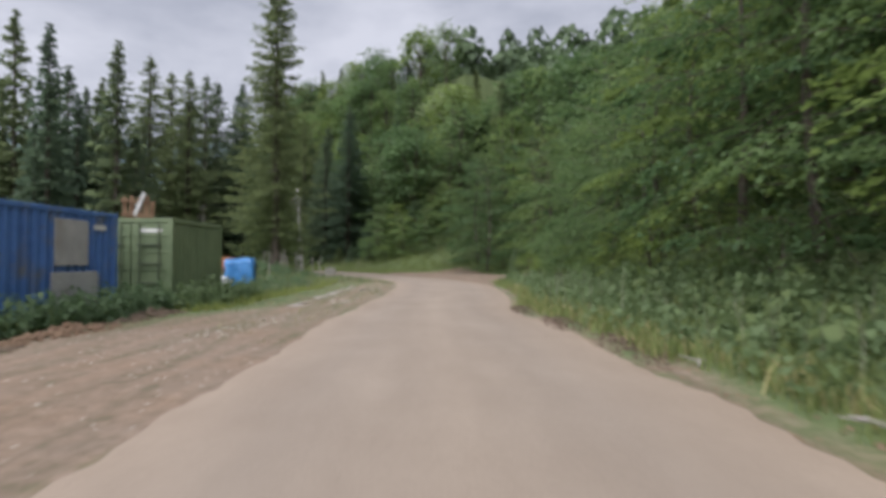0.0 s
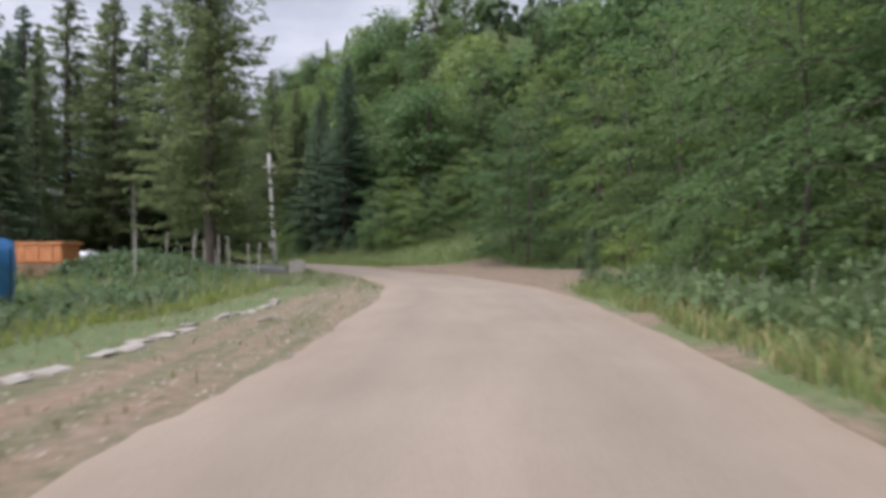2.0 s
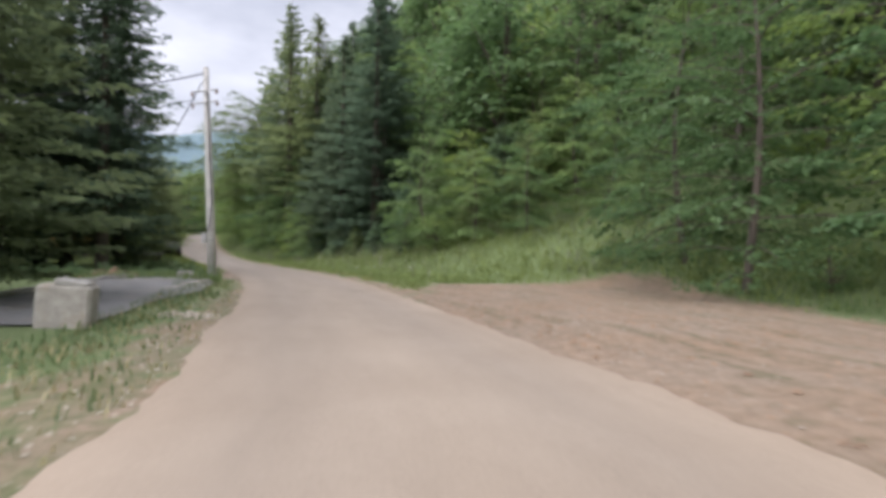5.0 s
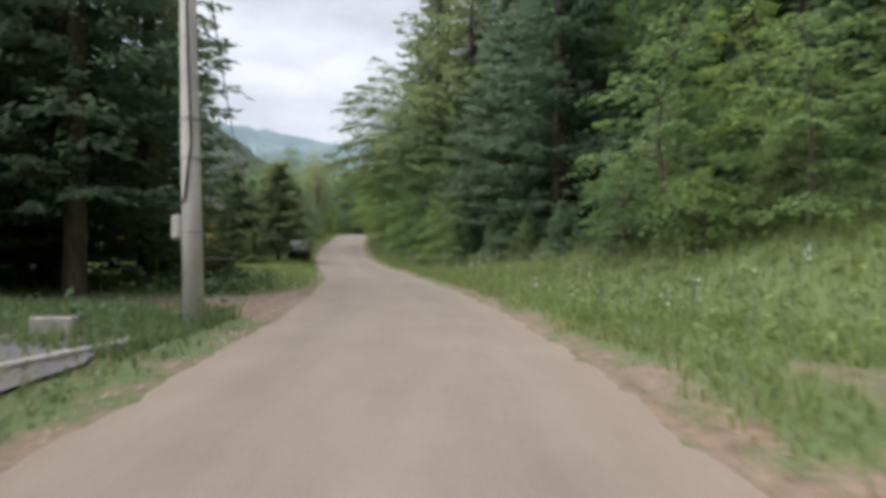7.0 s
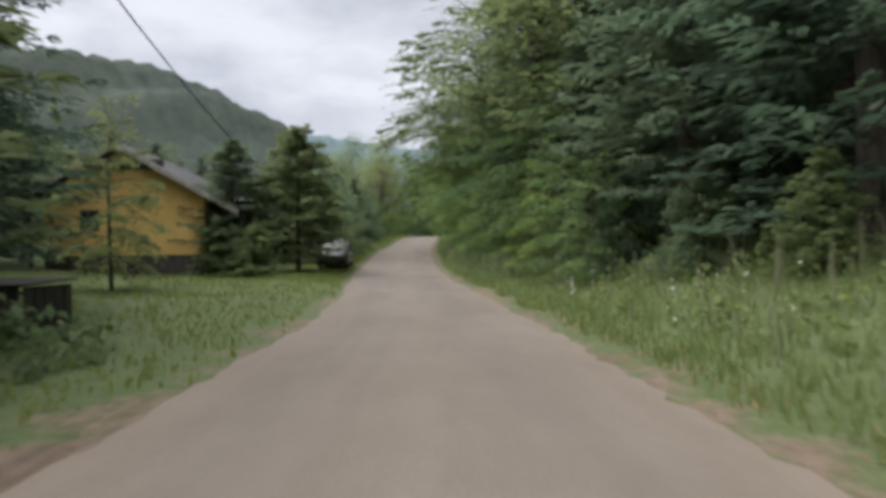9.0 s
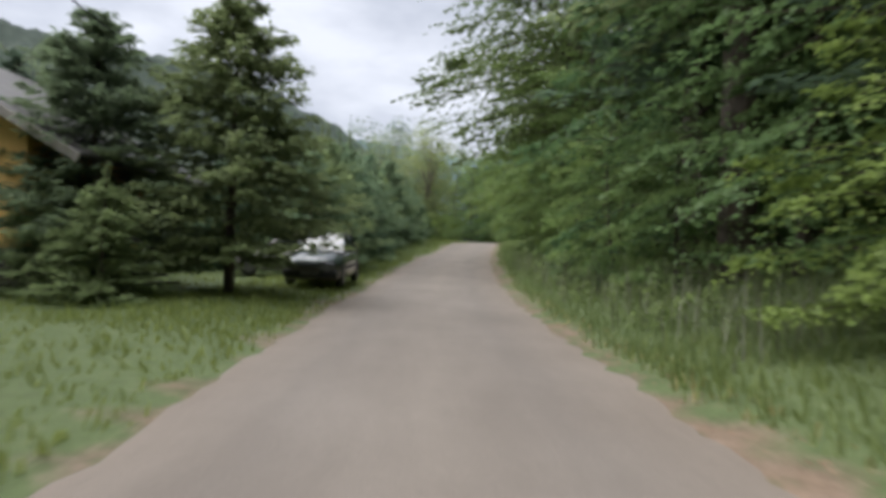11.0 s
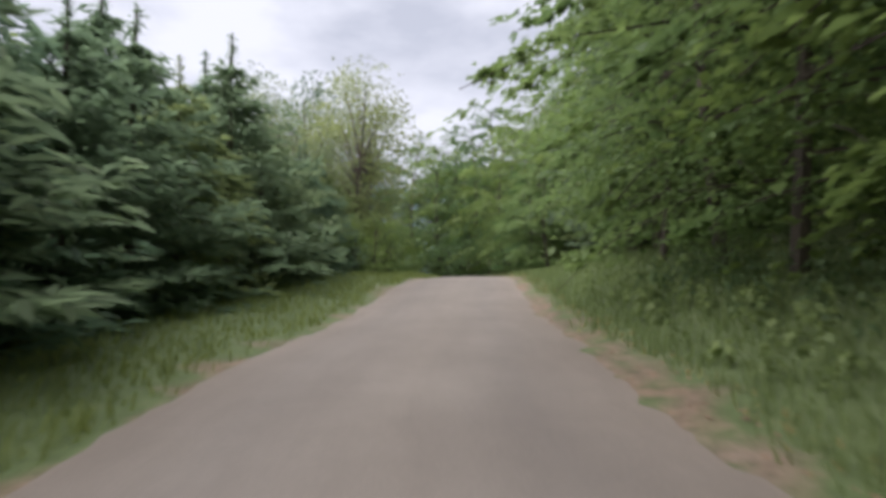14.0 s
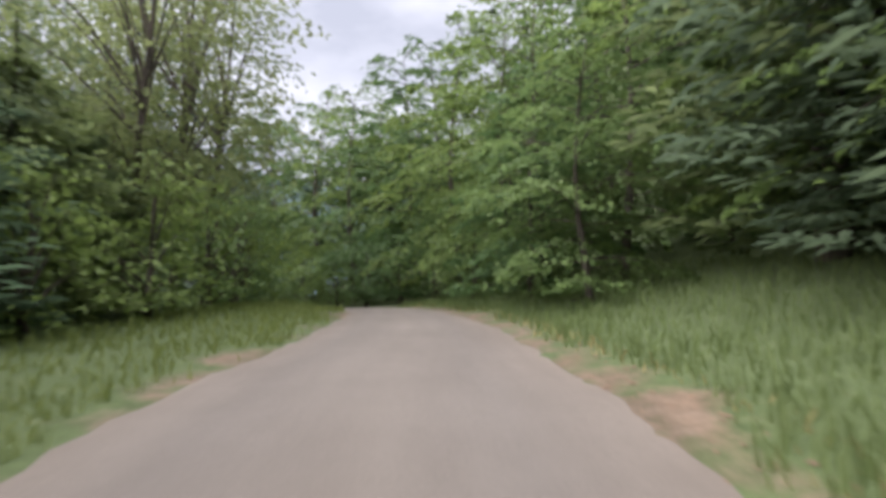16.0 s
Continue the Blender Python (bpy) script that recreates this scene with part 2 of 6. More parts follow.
def ground_material():
    """Turf floor, bare soil where the attribute says so."""
    m, n, l, b = mat_nodes("turf_and_soil")
    at = n.new("ShaderNodeAttribute")
    at.attribute_name = "soil"
    lane = n.new("ShaderNodeAttribute")
    lane.attribute_name = "lane"
    mp = n.new("ShaderNodeMapping")
    mp.inputs["Scale"].default_value = (2.6, 0.2, 1.0)
    l.new(lane.outputs["Vector"], mp.inputs["Vector"])
    ruts = noise_node(n, l, 1.0, 5, 0.6)
    l.new(mp.outputs["Vector"], ruts.inputs["Vector"])
    big = noise_node(n, l, 0.5, 7, 0.65)
    mid = noise_node(n, l, 5, 7, 0.7)
    fine = noise_node(n, l, 40, 4, 0.7)
    turf = ramp_node(n, l, mid.outputs["Fac"], [(0.3, (0.07, 0.1, 0.034)), (0.55, (0.105, 0.142, 0.052)), (0.75, (0.15, 0.165, 0.075))]).outputs["Color"]
    soil = ramp_node(n, l, mid.outputs["Fac"], [(0.2, (0.125, 0.088, 0.06)), (0.5, (0.2, 0.152, 0.11)), (0.8, (0.285, 0.228, 0.172))]).outputs["Color"]
    rut = ramp_node(n, l, ruts.outputs["Fac"], [(0.34, (0.66, 0.62, 0.58)), (0.48, (1.0, 1.0, 1.0)), (0.66, (1.14, 1.12, 1.1))]).outputs["Color"]
    soil = mix_node(n, l, 0.85, soil, rut, "MULTIPLY")
    red = ramp_node(n, l, big.outputs["Fac"], [(0.4, (0.96, 0.96, 0.97)), (0.65, (0.96, 0.88, 0.81))]).outputs["Color"]
    soil = mix_node(n, l, 1.0, soil, red, "MULTIPLY")
    add = n.new("ShaderNodeMath")
    add.operation = "MULTIPLY_ADD"
    add.inputs[1].default_value = 0.9
    half = mix_node(n, l, 0.5, mid.outputs["Fac"], ruts.outputs["Fac"])
    l.new(half, add.inputs[0])
    l.new(at.outputs["Fac"], add.inputs[2])
    mask = ramp_node(n, l, add.outputs[0], [(0.72, (0, 0, 0)), (0.98, (1, 1, 1))]).outputs["Color"]
    col = mix_node(n, l, mask, turf, soil)
    g = ramp_node(n, l, fine.outputs["Fac"], [(0.3, (0.7, 0.7, 0.7)), (0.7, (1.2, 1.2, 1.2))]).outputs["Color"]
    col = mix_node(n, l, 0.8, col, g, "MULTIPLY")
    l.new(col, b.inputs["Base Color"])
    b.inputs["Roughness"].default_value = 0.95
    bump_node(n, l, b, half, 0.5, 0.05)
    return m


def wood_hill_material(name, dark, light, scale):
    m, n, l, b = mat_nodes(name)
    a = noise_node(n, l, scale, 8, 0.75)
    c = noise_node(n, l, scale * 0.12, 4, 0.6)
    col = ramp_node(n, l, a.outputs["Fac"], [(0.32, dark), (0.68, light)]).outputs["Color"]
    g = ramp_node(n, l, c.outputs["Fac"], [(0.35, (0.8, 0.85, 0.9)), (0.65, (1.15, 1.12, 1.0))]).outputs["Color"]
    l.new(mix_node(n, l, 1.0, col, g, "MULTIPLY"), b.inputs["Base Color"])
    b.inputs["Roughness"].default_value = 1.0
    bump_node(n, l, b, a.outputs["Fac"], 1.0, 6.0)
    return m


M_ROAD, M_GROUND = road_material(), ground_material()
M_FARTREE = leaf_material("far_tree_leaves", (0.075, 0.115, 0.06), (0.125, 0.175, 0.085), 0.35)
M_HILL = wood_hill_material("wooded_hillside", (0.04, 0.06, 0.05), (0.085, 0.11, 0.085), 0.06)
# far ridge: the blue of the air's haze is put into its base colour
M_HAZEHILL = wood_hill_material("haze_tinted_ridge", (0.13, 0.19, 0.23), (0.17, 0.235, 0.275), 0.02)


# ---- helpers for building ----
def mesh_np(name, verts, faces, mat=None, smooth=False):
    """A mesh from arrays: verts (n, 3), faces (m, k) all with k corners."""
    verts, faces = np.asarray(verts, np.float32), np.asarray(faces, np.int32)
    me = bpy.data.meshes.new(name)
    me.vertices.add(len(verts))
    me.vertices.foreach_set("co", verts.ravel())
    k = faces.shape[1]
    me.loops.add(faces.size)
    me.loops.foreach_set("vertex_index", faces.ravel())
    me.polygons.add(len(faces))
    me.polygons.foreach_set("loop_start", np.arange(0, faces.size, k, dtype=np.int32))
    if smooth:
        me.polygons.foreach_set("use_smooth", np.ones(len(faces), bool))
    me.update(calc_edges=True)
    if mat:
        me.materials.append(mat)
    return me


def part(name, bm, mat, parent=None, label="", smooth=False):
    """Links a bmesh or a mesh as one object under a thing or a part."""
    if isinstance(bm, bmesh.types.BMesh):
        me = bpy.data.meshes.new(name)
        bm.normal_update()
        bm.to_mesh(me)
        bm.free()
        me.materials.append(mat)
        if smooth:
            me.polygons.foreach_set("use_smooth", np.ones(len(me.polygons), bool))
    else:
        me = bm
    ob = new(name, me)
    if parent:
        ob.parent = parent
    if label:
        tagged(ob, label)
    return ob


def thing(name, label, category, m=None, group="", kind=""):
    ob = new(name)
    if m is not None:
        ob.matrix_basis = m
    return tagged(ob, label, category, group, kind)


def box(bm, size, at=(0, 0, 0), turn=(0, 0, 0), bevel=0.0):
    """A box of that size with its middle at a place, edges rounded off."""
    r = bmesh.ops.create_cube(bm, size=1.0, matrix=pose(*at, *turn) @ Matrix.Diagonal((*size, 1)))
    if bevel:
        edges = list({e for v in r["verts"] for e in v.link_edges})
        bmesh.ops.bevel(bm, geom=edges, offset=bevel, segments=1, affect="EDGES")
    return bm


def boxed(size, at=(0, 0, 0), turn=(0, 0, 0), bevel=0.0):
    return box(bmesh.new(), size, at, turn, bevel)


def tube(bm, pts, radii, n=8, cap=True):
    """A tapered tube along points."""
    pts = [Vector(p) for p in pts]
    if not hasattr(radii, "__len__"):
        radii = [radii] * len(pts)
    rings = []
    for k, p in enumerate(pts):
        d = (pts[min(k + 1, len(pts) - 1)] - pts[max(k - 1, 0)]).normalized()
        a = d.orthogonal().normalized() if abs(d.z) < 0.95 else Vector((1, 0, 0)).cross(d).normalized()
        b = d.cross(a)
        rings.append([bm.verts.new(p + radii[k] * (math.cos(2 * math.pi * j / n) * a + math.sin(2 * math.pi * j / n) * b)) for j in range(n)])
    for r, q in zip(rings, rings[1:]):
        for j in range(n):
            bm.faces.new((r[j], r[(j + 1) % n], q[(j + 1) % n], q[j]))
    if cap:
        bm.faces.new(rings[0][::-1])
        bm.faces.new(rings[-1])
    return bm


def smoothstep(a, b, x):
    t = np.clip((np.asarray(x, float) - a) / (b - a), 0, 1)
    return t * t * (3 - 2 * t)


# ---- the road's line ----
CONTROL = [(2.6, -18.0, 0.0), (1.74, -0.31, 0.0), (1.19, 8.39, 0.0), (0.63, 16.5, 0.0), (0.08, 24.5, 0.0), (-1.0, 34.0, 0.0), (-2.75, 43.4, 0.0),
           (-4.24, 48.13, 0.0), (-7.62, 55.8, 0.0), (-11.56, 62.9, 0.0), (-15.76, 69.6, 0.0), (-21.3, 77.3, 0.0), (-28.42, 86.44, 0.07), (-34.74, 94.52, 0.34),
           (-40.98, 102.61, 0.79), (-46.54, 110.28, 1.45), (-51.49, 117.81, 2.27), (-55.5, 124.94, 3.08), (-59.2, 131.1, 3.46), (-63.45, 136.58, 3.62), (-69.2, 141.79, 3.5),
           (-77.97, 146.72, 3.0), (-90.85, 151.24, 2.3), (-108.66, 154.67, 1.64)]


def road_line():
    c = [Vector(p) for p in CONTROL]
    out = []
    for k in range(1, len(c) - 2):
        a, b, d, e = c[k - 1 : k + 3]
        steps = max(4, int((d - b).length / 0.4))
        for j in range(steps):
            t = j / steps
            out.append(0.5 * (2 * b + (d - a) * t + (2 * a - 5 * b + 4 * d - e) * t * t + (3 * b - a - 3 * d + e) * t ** 3))
    out.append(c[-2])
    first, way = out[0].copy(), (out[1] - out[0]).normalized()
    out = [first - way * (0.4 * k) for k in range(60, 0, -1)] + out
    return np.array(out)


LINE = road_line()
STEP = np.hypot(*np.diff(LINE[:, :2], axis=0).T)
S = np.r_[0, np.cumsum(STEP)] - STEP[:60].sum()
TAN = np.gradient(LINE[:, :2], axis=0)
TAN /= np.hypot(*TAN.T)[:, None]


def left_edge(s):
    return np.interp(s, [-20, 5, 14, 22, 30, 38, 46, 52, 60, 78, 86, 93.3, 101.5, 120.7, 128, 132, 135.5, 138.5, 143.9, 149.4, 156.3], [-2.4, -2.25, -2.3, -1.9, -1.5, -1.3, -2.2, -2.6, -2.6, -2.4, -2.1, -2.15, -2.55, -2.6, -2.45, -2.0, -2.0, -2.35, -2.2, -1.6, -1.05])


def right_edge(s):
    return np.interp(s, [-20, 5, 12, 18, 22, 30, 36, 44, 50, 58, 66, 80, 93.3, 104.2, 120.7, 128.9, 138.5, 146.7, 156.3], [2.7, 2.75, 2.6, 2.2, 2.8, 3.4, 3.6, 2.8, 2.0, 1.75, 2.05, 2.15, 2.1, 1.75, 1.85, 1.8, 1.5, 1.25, 0.95])


def on_line(s):
    x, y, z = (np.interp(s, S, LINE[:, k]) for k in range(3))
    tx, ty = (np.interp(s, S, TAN[:, k]) for k in range(2))
    return x, y, z, tx, ty


def place(s, d):
    """The ground plan's x, y at s metres along the road and d to its right."""
    x, y, z, tx, ty = on_line(s)
    return x + d * ty, y - d * tx


def along(x, y):
    """Metres along the road, metres to its right, and the road's height there."""
    x, y = np.atleast_1d(np.asarray(x, float)), np.atleast_1d(np.asarray(y, float))
    i = np.empty(len(x), int)
    for k in range(0, len(x), 4000):
        i[k : k + 4000] = np.argmin((x[k : k + 4000, None] - LINE[None, :, 0]) ** 2 + (y[k : k + 4000, None] - LINE[None, :, 1]) ** 2, axis=1)
    dx, dy = x - LINE[i, 0], y - LINE[i, 1]
    ahead, d = dx * TAN[i, 0] + dy * TAN[i, 1], dx * TAN[i, 1] - dy * TAN[i, 0]
    far = np.hypot(dx, dy)
    return S[i] + ahead, np.where(np.abs(ahead) > 1.0, np.sign(d + 1e-9) * far, d), LINE[i, 2]


def waves(x, y, size, seed=0.0):
    """A cheap smooth unevenness between about -1 and 1."""
    x, y = np.asarray(x) / size + seed, np.asarray(y) / size - seed * 1.7
    return (np.sin(x * 1.9 + 1.3 * np.sin(y * 1.1)) + np.sin(y * 2.3 + 1.7 * np.sin(x * 0.9 + 2)) + 0.5 * np.sin(x * 4.7 + y * 3.9)) / 2.5


def ground_height(x, y):
    s, d, z = along(x, y)
    u, v = d - right_edge(s), left_edge(s) - d
    flat = np.interp(s, [-20, 26, 38, 58, 74, 97.4, 131.6], [1.6, 1.8, 9.3, 8.2, 1.0, 1.0, 1.2])
    slope = np.interp(s, [-20, 28, 36, 60, 68, 97.4, 111.1], [0.42, 0.42, 0.36, 0.36, 0.3, 0.3, 0.26])
    e = (np.asarray(x) + 30) * 0.839 + (np.asarray(y) - 88) * 0.545
    hill = np.where(s < 97, 1.0, 1.9 * smoothstep(2, 34, e)) * np.interp(s, [0, 50, 75], [0.5, 0.5, 0.62])
    right = 0.1 * smoothstep(0, 1.2, u) + slope * (np.clip(u - flat, 0, 7) - 0.55 * (1 - np.exp(-np.clip(u - flat, 0, 7) / 0.9))) + np.minimum(hill * np.clip(u - flat - 7, 0, 120), 34) + 0.05 * waves(x, y, 1.7) * smoothstep(0.3, 2, u)
    rise = np.interp(s, [-20, 14, 22, 40, 50, 58, 66, 72, 80, 90, 102.8, 112.4, 138.5], [0.0, 0.0, 0.03, 0.05, 0.03, 0.03, 0.22, 0.1, 0.2, 0.2, 0.16, 0.1, 0.2])
    reach = np.interp(s, [-20, 50, 58, 66, 70, 77, 82, 117.9], [3.0, 3.0, 2.0, 1.7, 6.0, 8.0, 2.5, 2.0])
    left = rise * smoothstep(0.2, 1, v / reach) + np.interp(s, [60, 80, 104.2, 138.5], [0, 0.09, 0.05, 0.0]) * np.clip(v - 9, 0, 12) + 0.05 * waves(x, y, 1.9, 3) * smoothstep(0.3, 2, v)
    h = z - 0.05 + np.where(d > 0, np.where(u > 0, right, 0), np.where(v > 0, left, 0))
    h = h + 0.9 * smoothstep(0, 6, s + 0.55 * u - 66.5) * smoothstep(2.5, 8, u) * (1 - smoothstep(68, 77, s)) * (d > 0)
    h = h + 0.4 * np.exp(-(((u - 5.2 - 0.25 * (s - 42)) / 0.7) ** 2) - ((s - 42) / 4.5) ** 2) * (d > 0)
    h = h + 0.8 * np.exp(-(((np.asarray(x) + 11.6) / 2.6) ** 2) - ((np.asarray(y) - 36.5) / 3.6) ** 2)
    h = h + 0.04 * smoothstep(0.0, 0.35, np.maximum(u, v))
    return h


def gz(x, y):
    return float(ground_height(x, y)[0])


def bare(x, y):
    """How bare the soil is, 0 to 1."""
    s, d, z = along(x, y)
    u, v = d - right_edge(s), left_edge(s) - d
    wob = waves(x, y, 1.3, 5)
    wr = np.interp(s, [-20, 20, 62, 80, 117.9], [1.1, 0.7, 1.1, 0.8, 0.95])
    edge_r = 1 - smoothstep(0.4 * wr, wr, u + 0.25 * wob)
    wl = np.interp(s, [-20, 12, 18, 34, 48, 60, 80], [6.6, 6.4, 3.6, 3.1, 1.7, 0.9, 0.7])
    edge_l = 1 - smoothstep(0.6 * wl, wl, v + 0.35 * wob)
    bay_r = smoothstep(33, 37, s + wob) * (1 - smoothstep(64.8, 67.2, s + 0.55 * u + 0.6 * wob)) * smoothstep(-0.3, 0.5, u - 0.3 * (s - 57.5) + 0.3 * wob) * (1 - smoothstep(0, 1.6, u + 0.6 * wob - np.interp(s, [36, 46, 52, 57], [5.2, 6.2, 7.6, 8.6]))) * (u > -1)
    bay_l = smoothstep(68.8, 69.8, s - 0.85 * v + 0.3 * wob) * (1 - smoothstep(77.5, 78.5, s + 0.95 * v + 0.3 * wob)) * (v > -1)
    patchy = np.interp(s, [8, 18, 48, 60], [1.0, 0.85, 0.82, 0.9])
    return np.maximum.reduce([np.where(u > -0.5, edge_r, 0), np.where(v > -0.5, edge_l * patchy, 0), bay_r, 1.35 * bay_l]) * 0.55


def axis(lo, hi, step, far_lo, far_hi):
    """Grid lines: even in the middle, wider and wider outwards."""
    out, d, p = list(np.arange(lo, hi, step)), step, hi
    while p < far_hi:
        out.append(p)
        d *= 1.22
        p += d
    d, p = step, lo
    while p > far_lo:
        d *= 1.22
        p -= d
        out.insert(0, p)
    return np.array(out)


gx, gy = axis(-88, 24, 0.75, -3500, 3500), axis(-3, 152, 0.75, -3500, 3500)
GX, GY = np.meshgrid(gx, gy)
GZ = ground_height(GX.ravel(), GY.ravel())
nx, ny = len(gx), len(gy)
idx = np.arange(nx * ny).reshape(ny, nx)
quads = np.stack([idx[:-1, :-1], idx[:-1, 1:], idx[1:, 1:], idx[1:, :-1]], -1).reshape(-1, 4)
me = mesh_np("ground", np.c_[GX.ravel(), GY.ravel(), GZ], quads, M_GROUND, True)
me.attributes.new("soil", "FLOAT", "POINT").data.foreach_set("value", bare(GX.ravel(), GY.ravel()).astype(np.float32))
gs, gd, _ = along(GX.ravel(), GY.ravel())
me.attributes.new("lane", "FLOAT_VECTOR", "POINT").data.foreach_set("vector", np.c_[gd, gs, 0 * gs].astype(np.float32).ravel())
tagged(new("ground", me), "grassy valley floor and wooded bank with bare soil shoulders", "ground", kind="structure")

# road: a ribbon with ragged edges and a slight crown
rs = np.arange(-22, S[-1] - 1, 0.35)
ru = np.linspace(0, 1, 13)
verts, lane = [], []
for k, s in enumerate(rs):
    l = left_edge(s) - 0.1 + 0.05 * math.sin(s * 0.83) + 0.035 * math.sin(s * 2.9 + 1) + 0.03 * math.sin(s * 7.7)
    r = right_edge(s) + 0.1 + 0.05 * math.sin(s * 0.97 + 2) + 0.04 * math.sin(s * 2.3) + 0.035 * math.sin(s * 8.9 + 1)
    x, y, z, tx, ty = on_line(s)
    for a in ru:
        d = l + a * (r - l)
        verts.append((x + d * ty, y - d * tx, z + 0.03 * (1 - (2 * a - 1) ** 2) - 0.02 * (abs(2 * a - 1) > 0.98)))
        lane.append((a, s, 0))
ii = np.arange(len(rs) * 13).reshape(-1, 13)
me = mesh_np("road", verts, np.stack([ii[:-1, :-1], ii[:-1, 1:], ii[1:, 1:], ii[1:, :-1]], -1).reshape(-1, 4), M_ROAD, True)
me.attributes.new("lane", "FLOAT_VECTOR", "POINT").data.foreach_set("vector", np.array(lane, np.float32).ravel())
tagged(new("road", me), "narrow asphalt road covered in pale brown dust", "road", kind="structure")


# distant hills: ridges on an arc round the valley
def ridge(name, dist, bearings, heights, depth, mat, rough, label):
    th = np.radians(np.linspace(bearings[0], bearings[-1], 160))
    hh = np.interp(np.degrees(th), bearings, heights)
    rows = []
    for k, f in enumerate(np.linspace(0, 1, 24)):
        r = dist + depth * f
        prof = math.sin(min(1.0, f / 0.75) * math.pi / 2) ** 1.2 * (1 if f < 0.75 else 1 - 1.5 * (f - 0.75))
        bumps = rough * (np.sin(th * 310 + k * 2.1) + np.sin(th * 173 + k * 5.3 + 1) + np.sin(th * 631 + k)) * prof
        rows.append(np.c_[-np.sin(th) * r - 20, np.cos(th) * r + 70, hh * prof * (1 + 0.05 * np.sin(th * 23 + k)) + bumps - 3])
    v = np.concatenate(rows)
    q = np.arange(len(v)).reshape(24, -1)
    me = mesh_np(name, v, np.stack([q[:-1, :-1], q[:-1, 1:], q[1:, 1:], q[1:, :-1]], -1).reshape(-1, 4), mat, True)
    tagged(new(name, me), label, "hill", kind="structure")


# the first ridge carries its haze as painted blue, the nearer one is plain green
ridge("backdrop", 1300, [5, 30, 38, 50, 65, 95, 130], [330, 300, 285, 330, 300, 340, 300], 500, M_HAZEHILL, 1.5, "forested mountain ridge in the distance, haze painted into its blue colour")
ridge("backdrop", 330, [40, 44, 47.5, 50, 54, 58, 66, 75, 95, 125], [50, 85, 108, 122, 140, 150, 157, 160, 160, 140], 300, M_HILL, 1.3, "dark green wooded hillside across the valley")


# ---- plants ----
rng = np.random.default_rng(7)


def leaf_quads(centres, normals, ways, length, width):
    """Leaves as folded rhombs: tip, two sides, stalk end."""
    n = len(centres)
    ways = ways - normals * (ways * normals).sum(1)[:, None]
    ways /= np.linalg.norm(ways, axis=1)[:, None] + 1e-9
    side = np.cross(normals, ways)
    L, W = np.asarray(length).reshape(-1, 1), np.asarray(width).reshape(-1, 1)
    v = np.stack([centres - ways * L / 2, centres + side * W / 2 + normals * W * 0.18, centres + ways * L / 2 - normals * L * 0.12, centres - side * W / 2 + normals * W * 0.18], 1).reshape(-1, 3)
    return v, np.arange(4 * n).reshape(n, 4)


def unit(a):
    return a / (np.linalg.norm(a, axis=1)[:, None] + 1e-9)


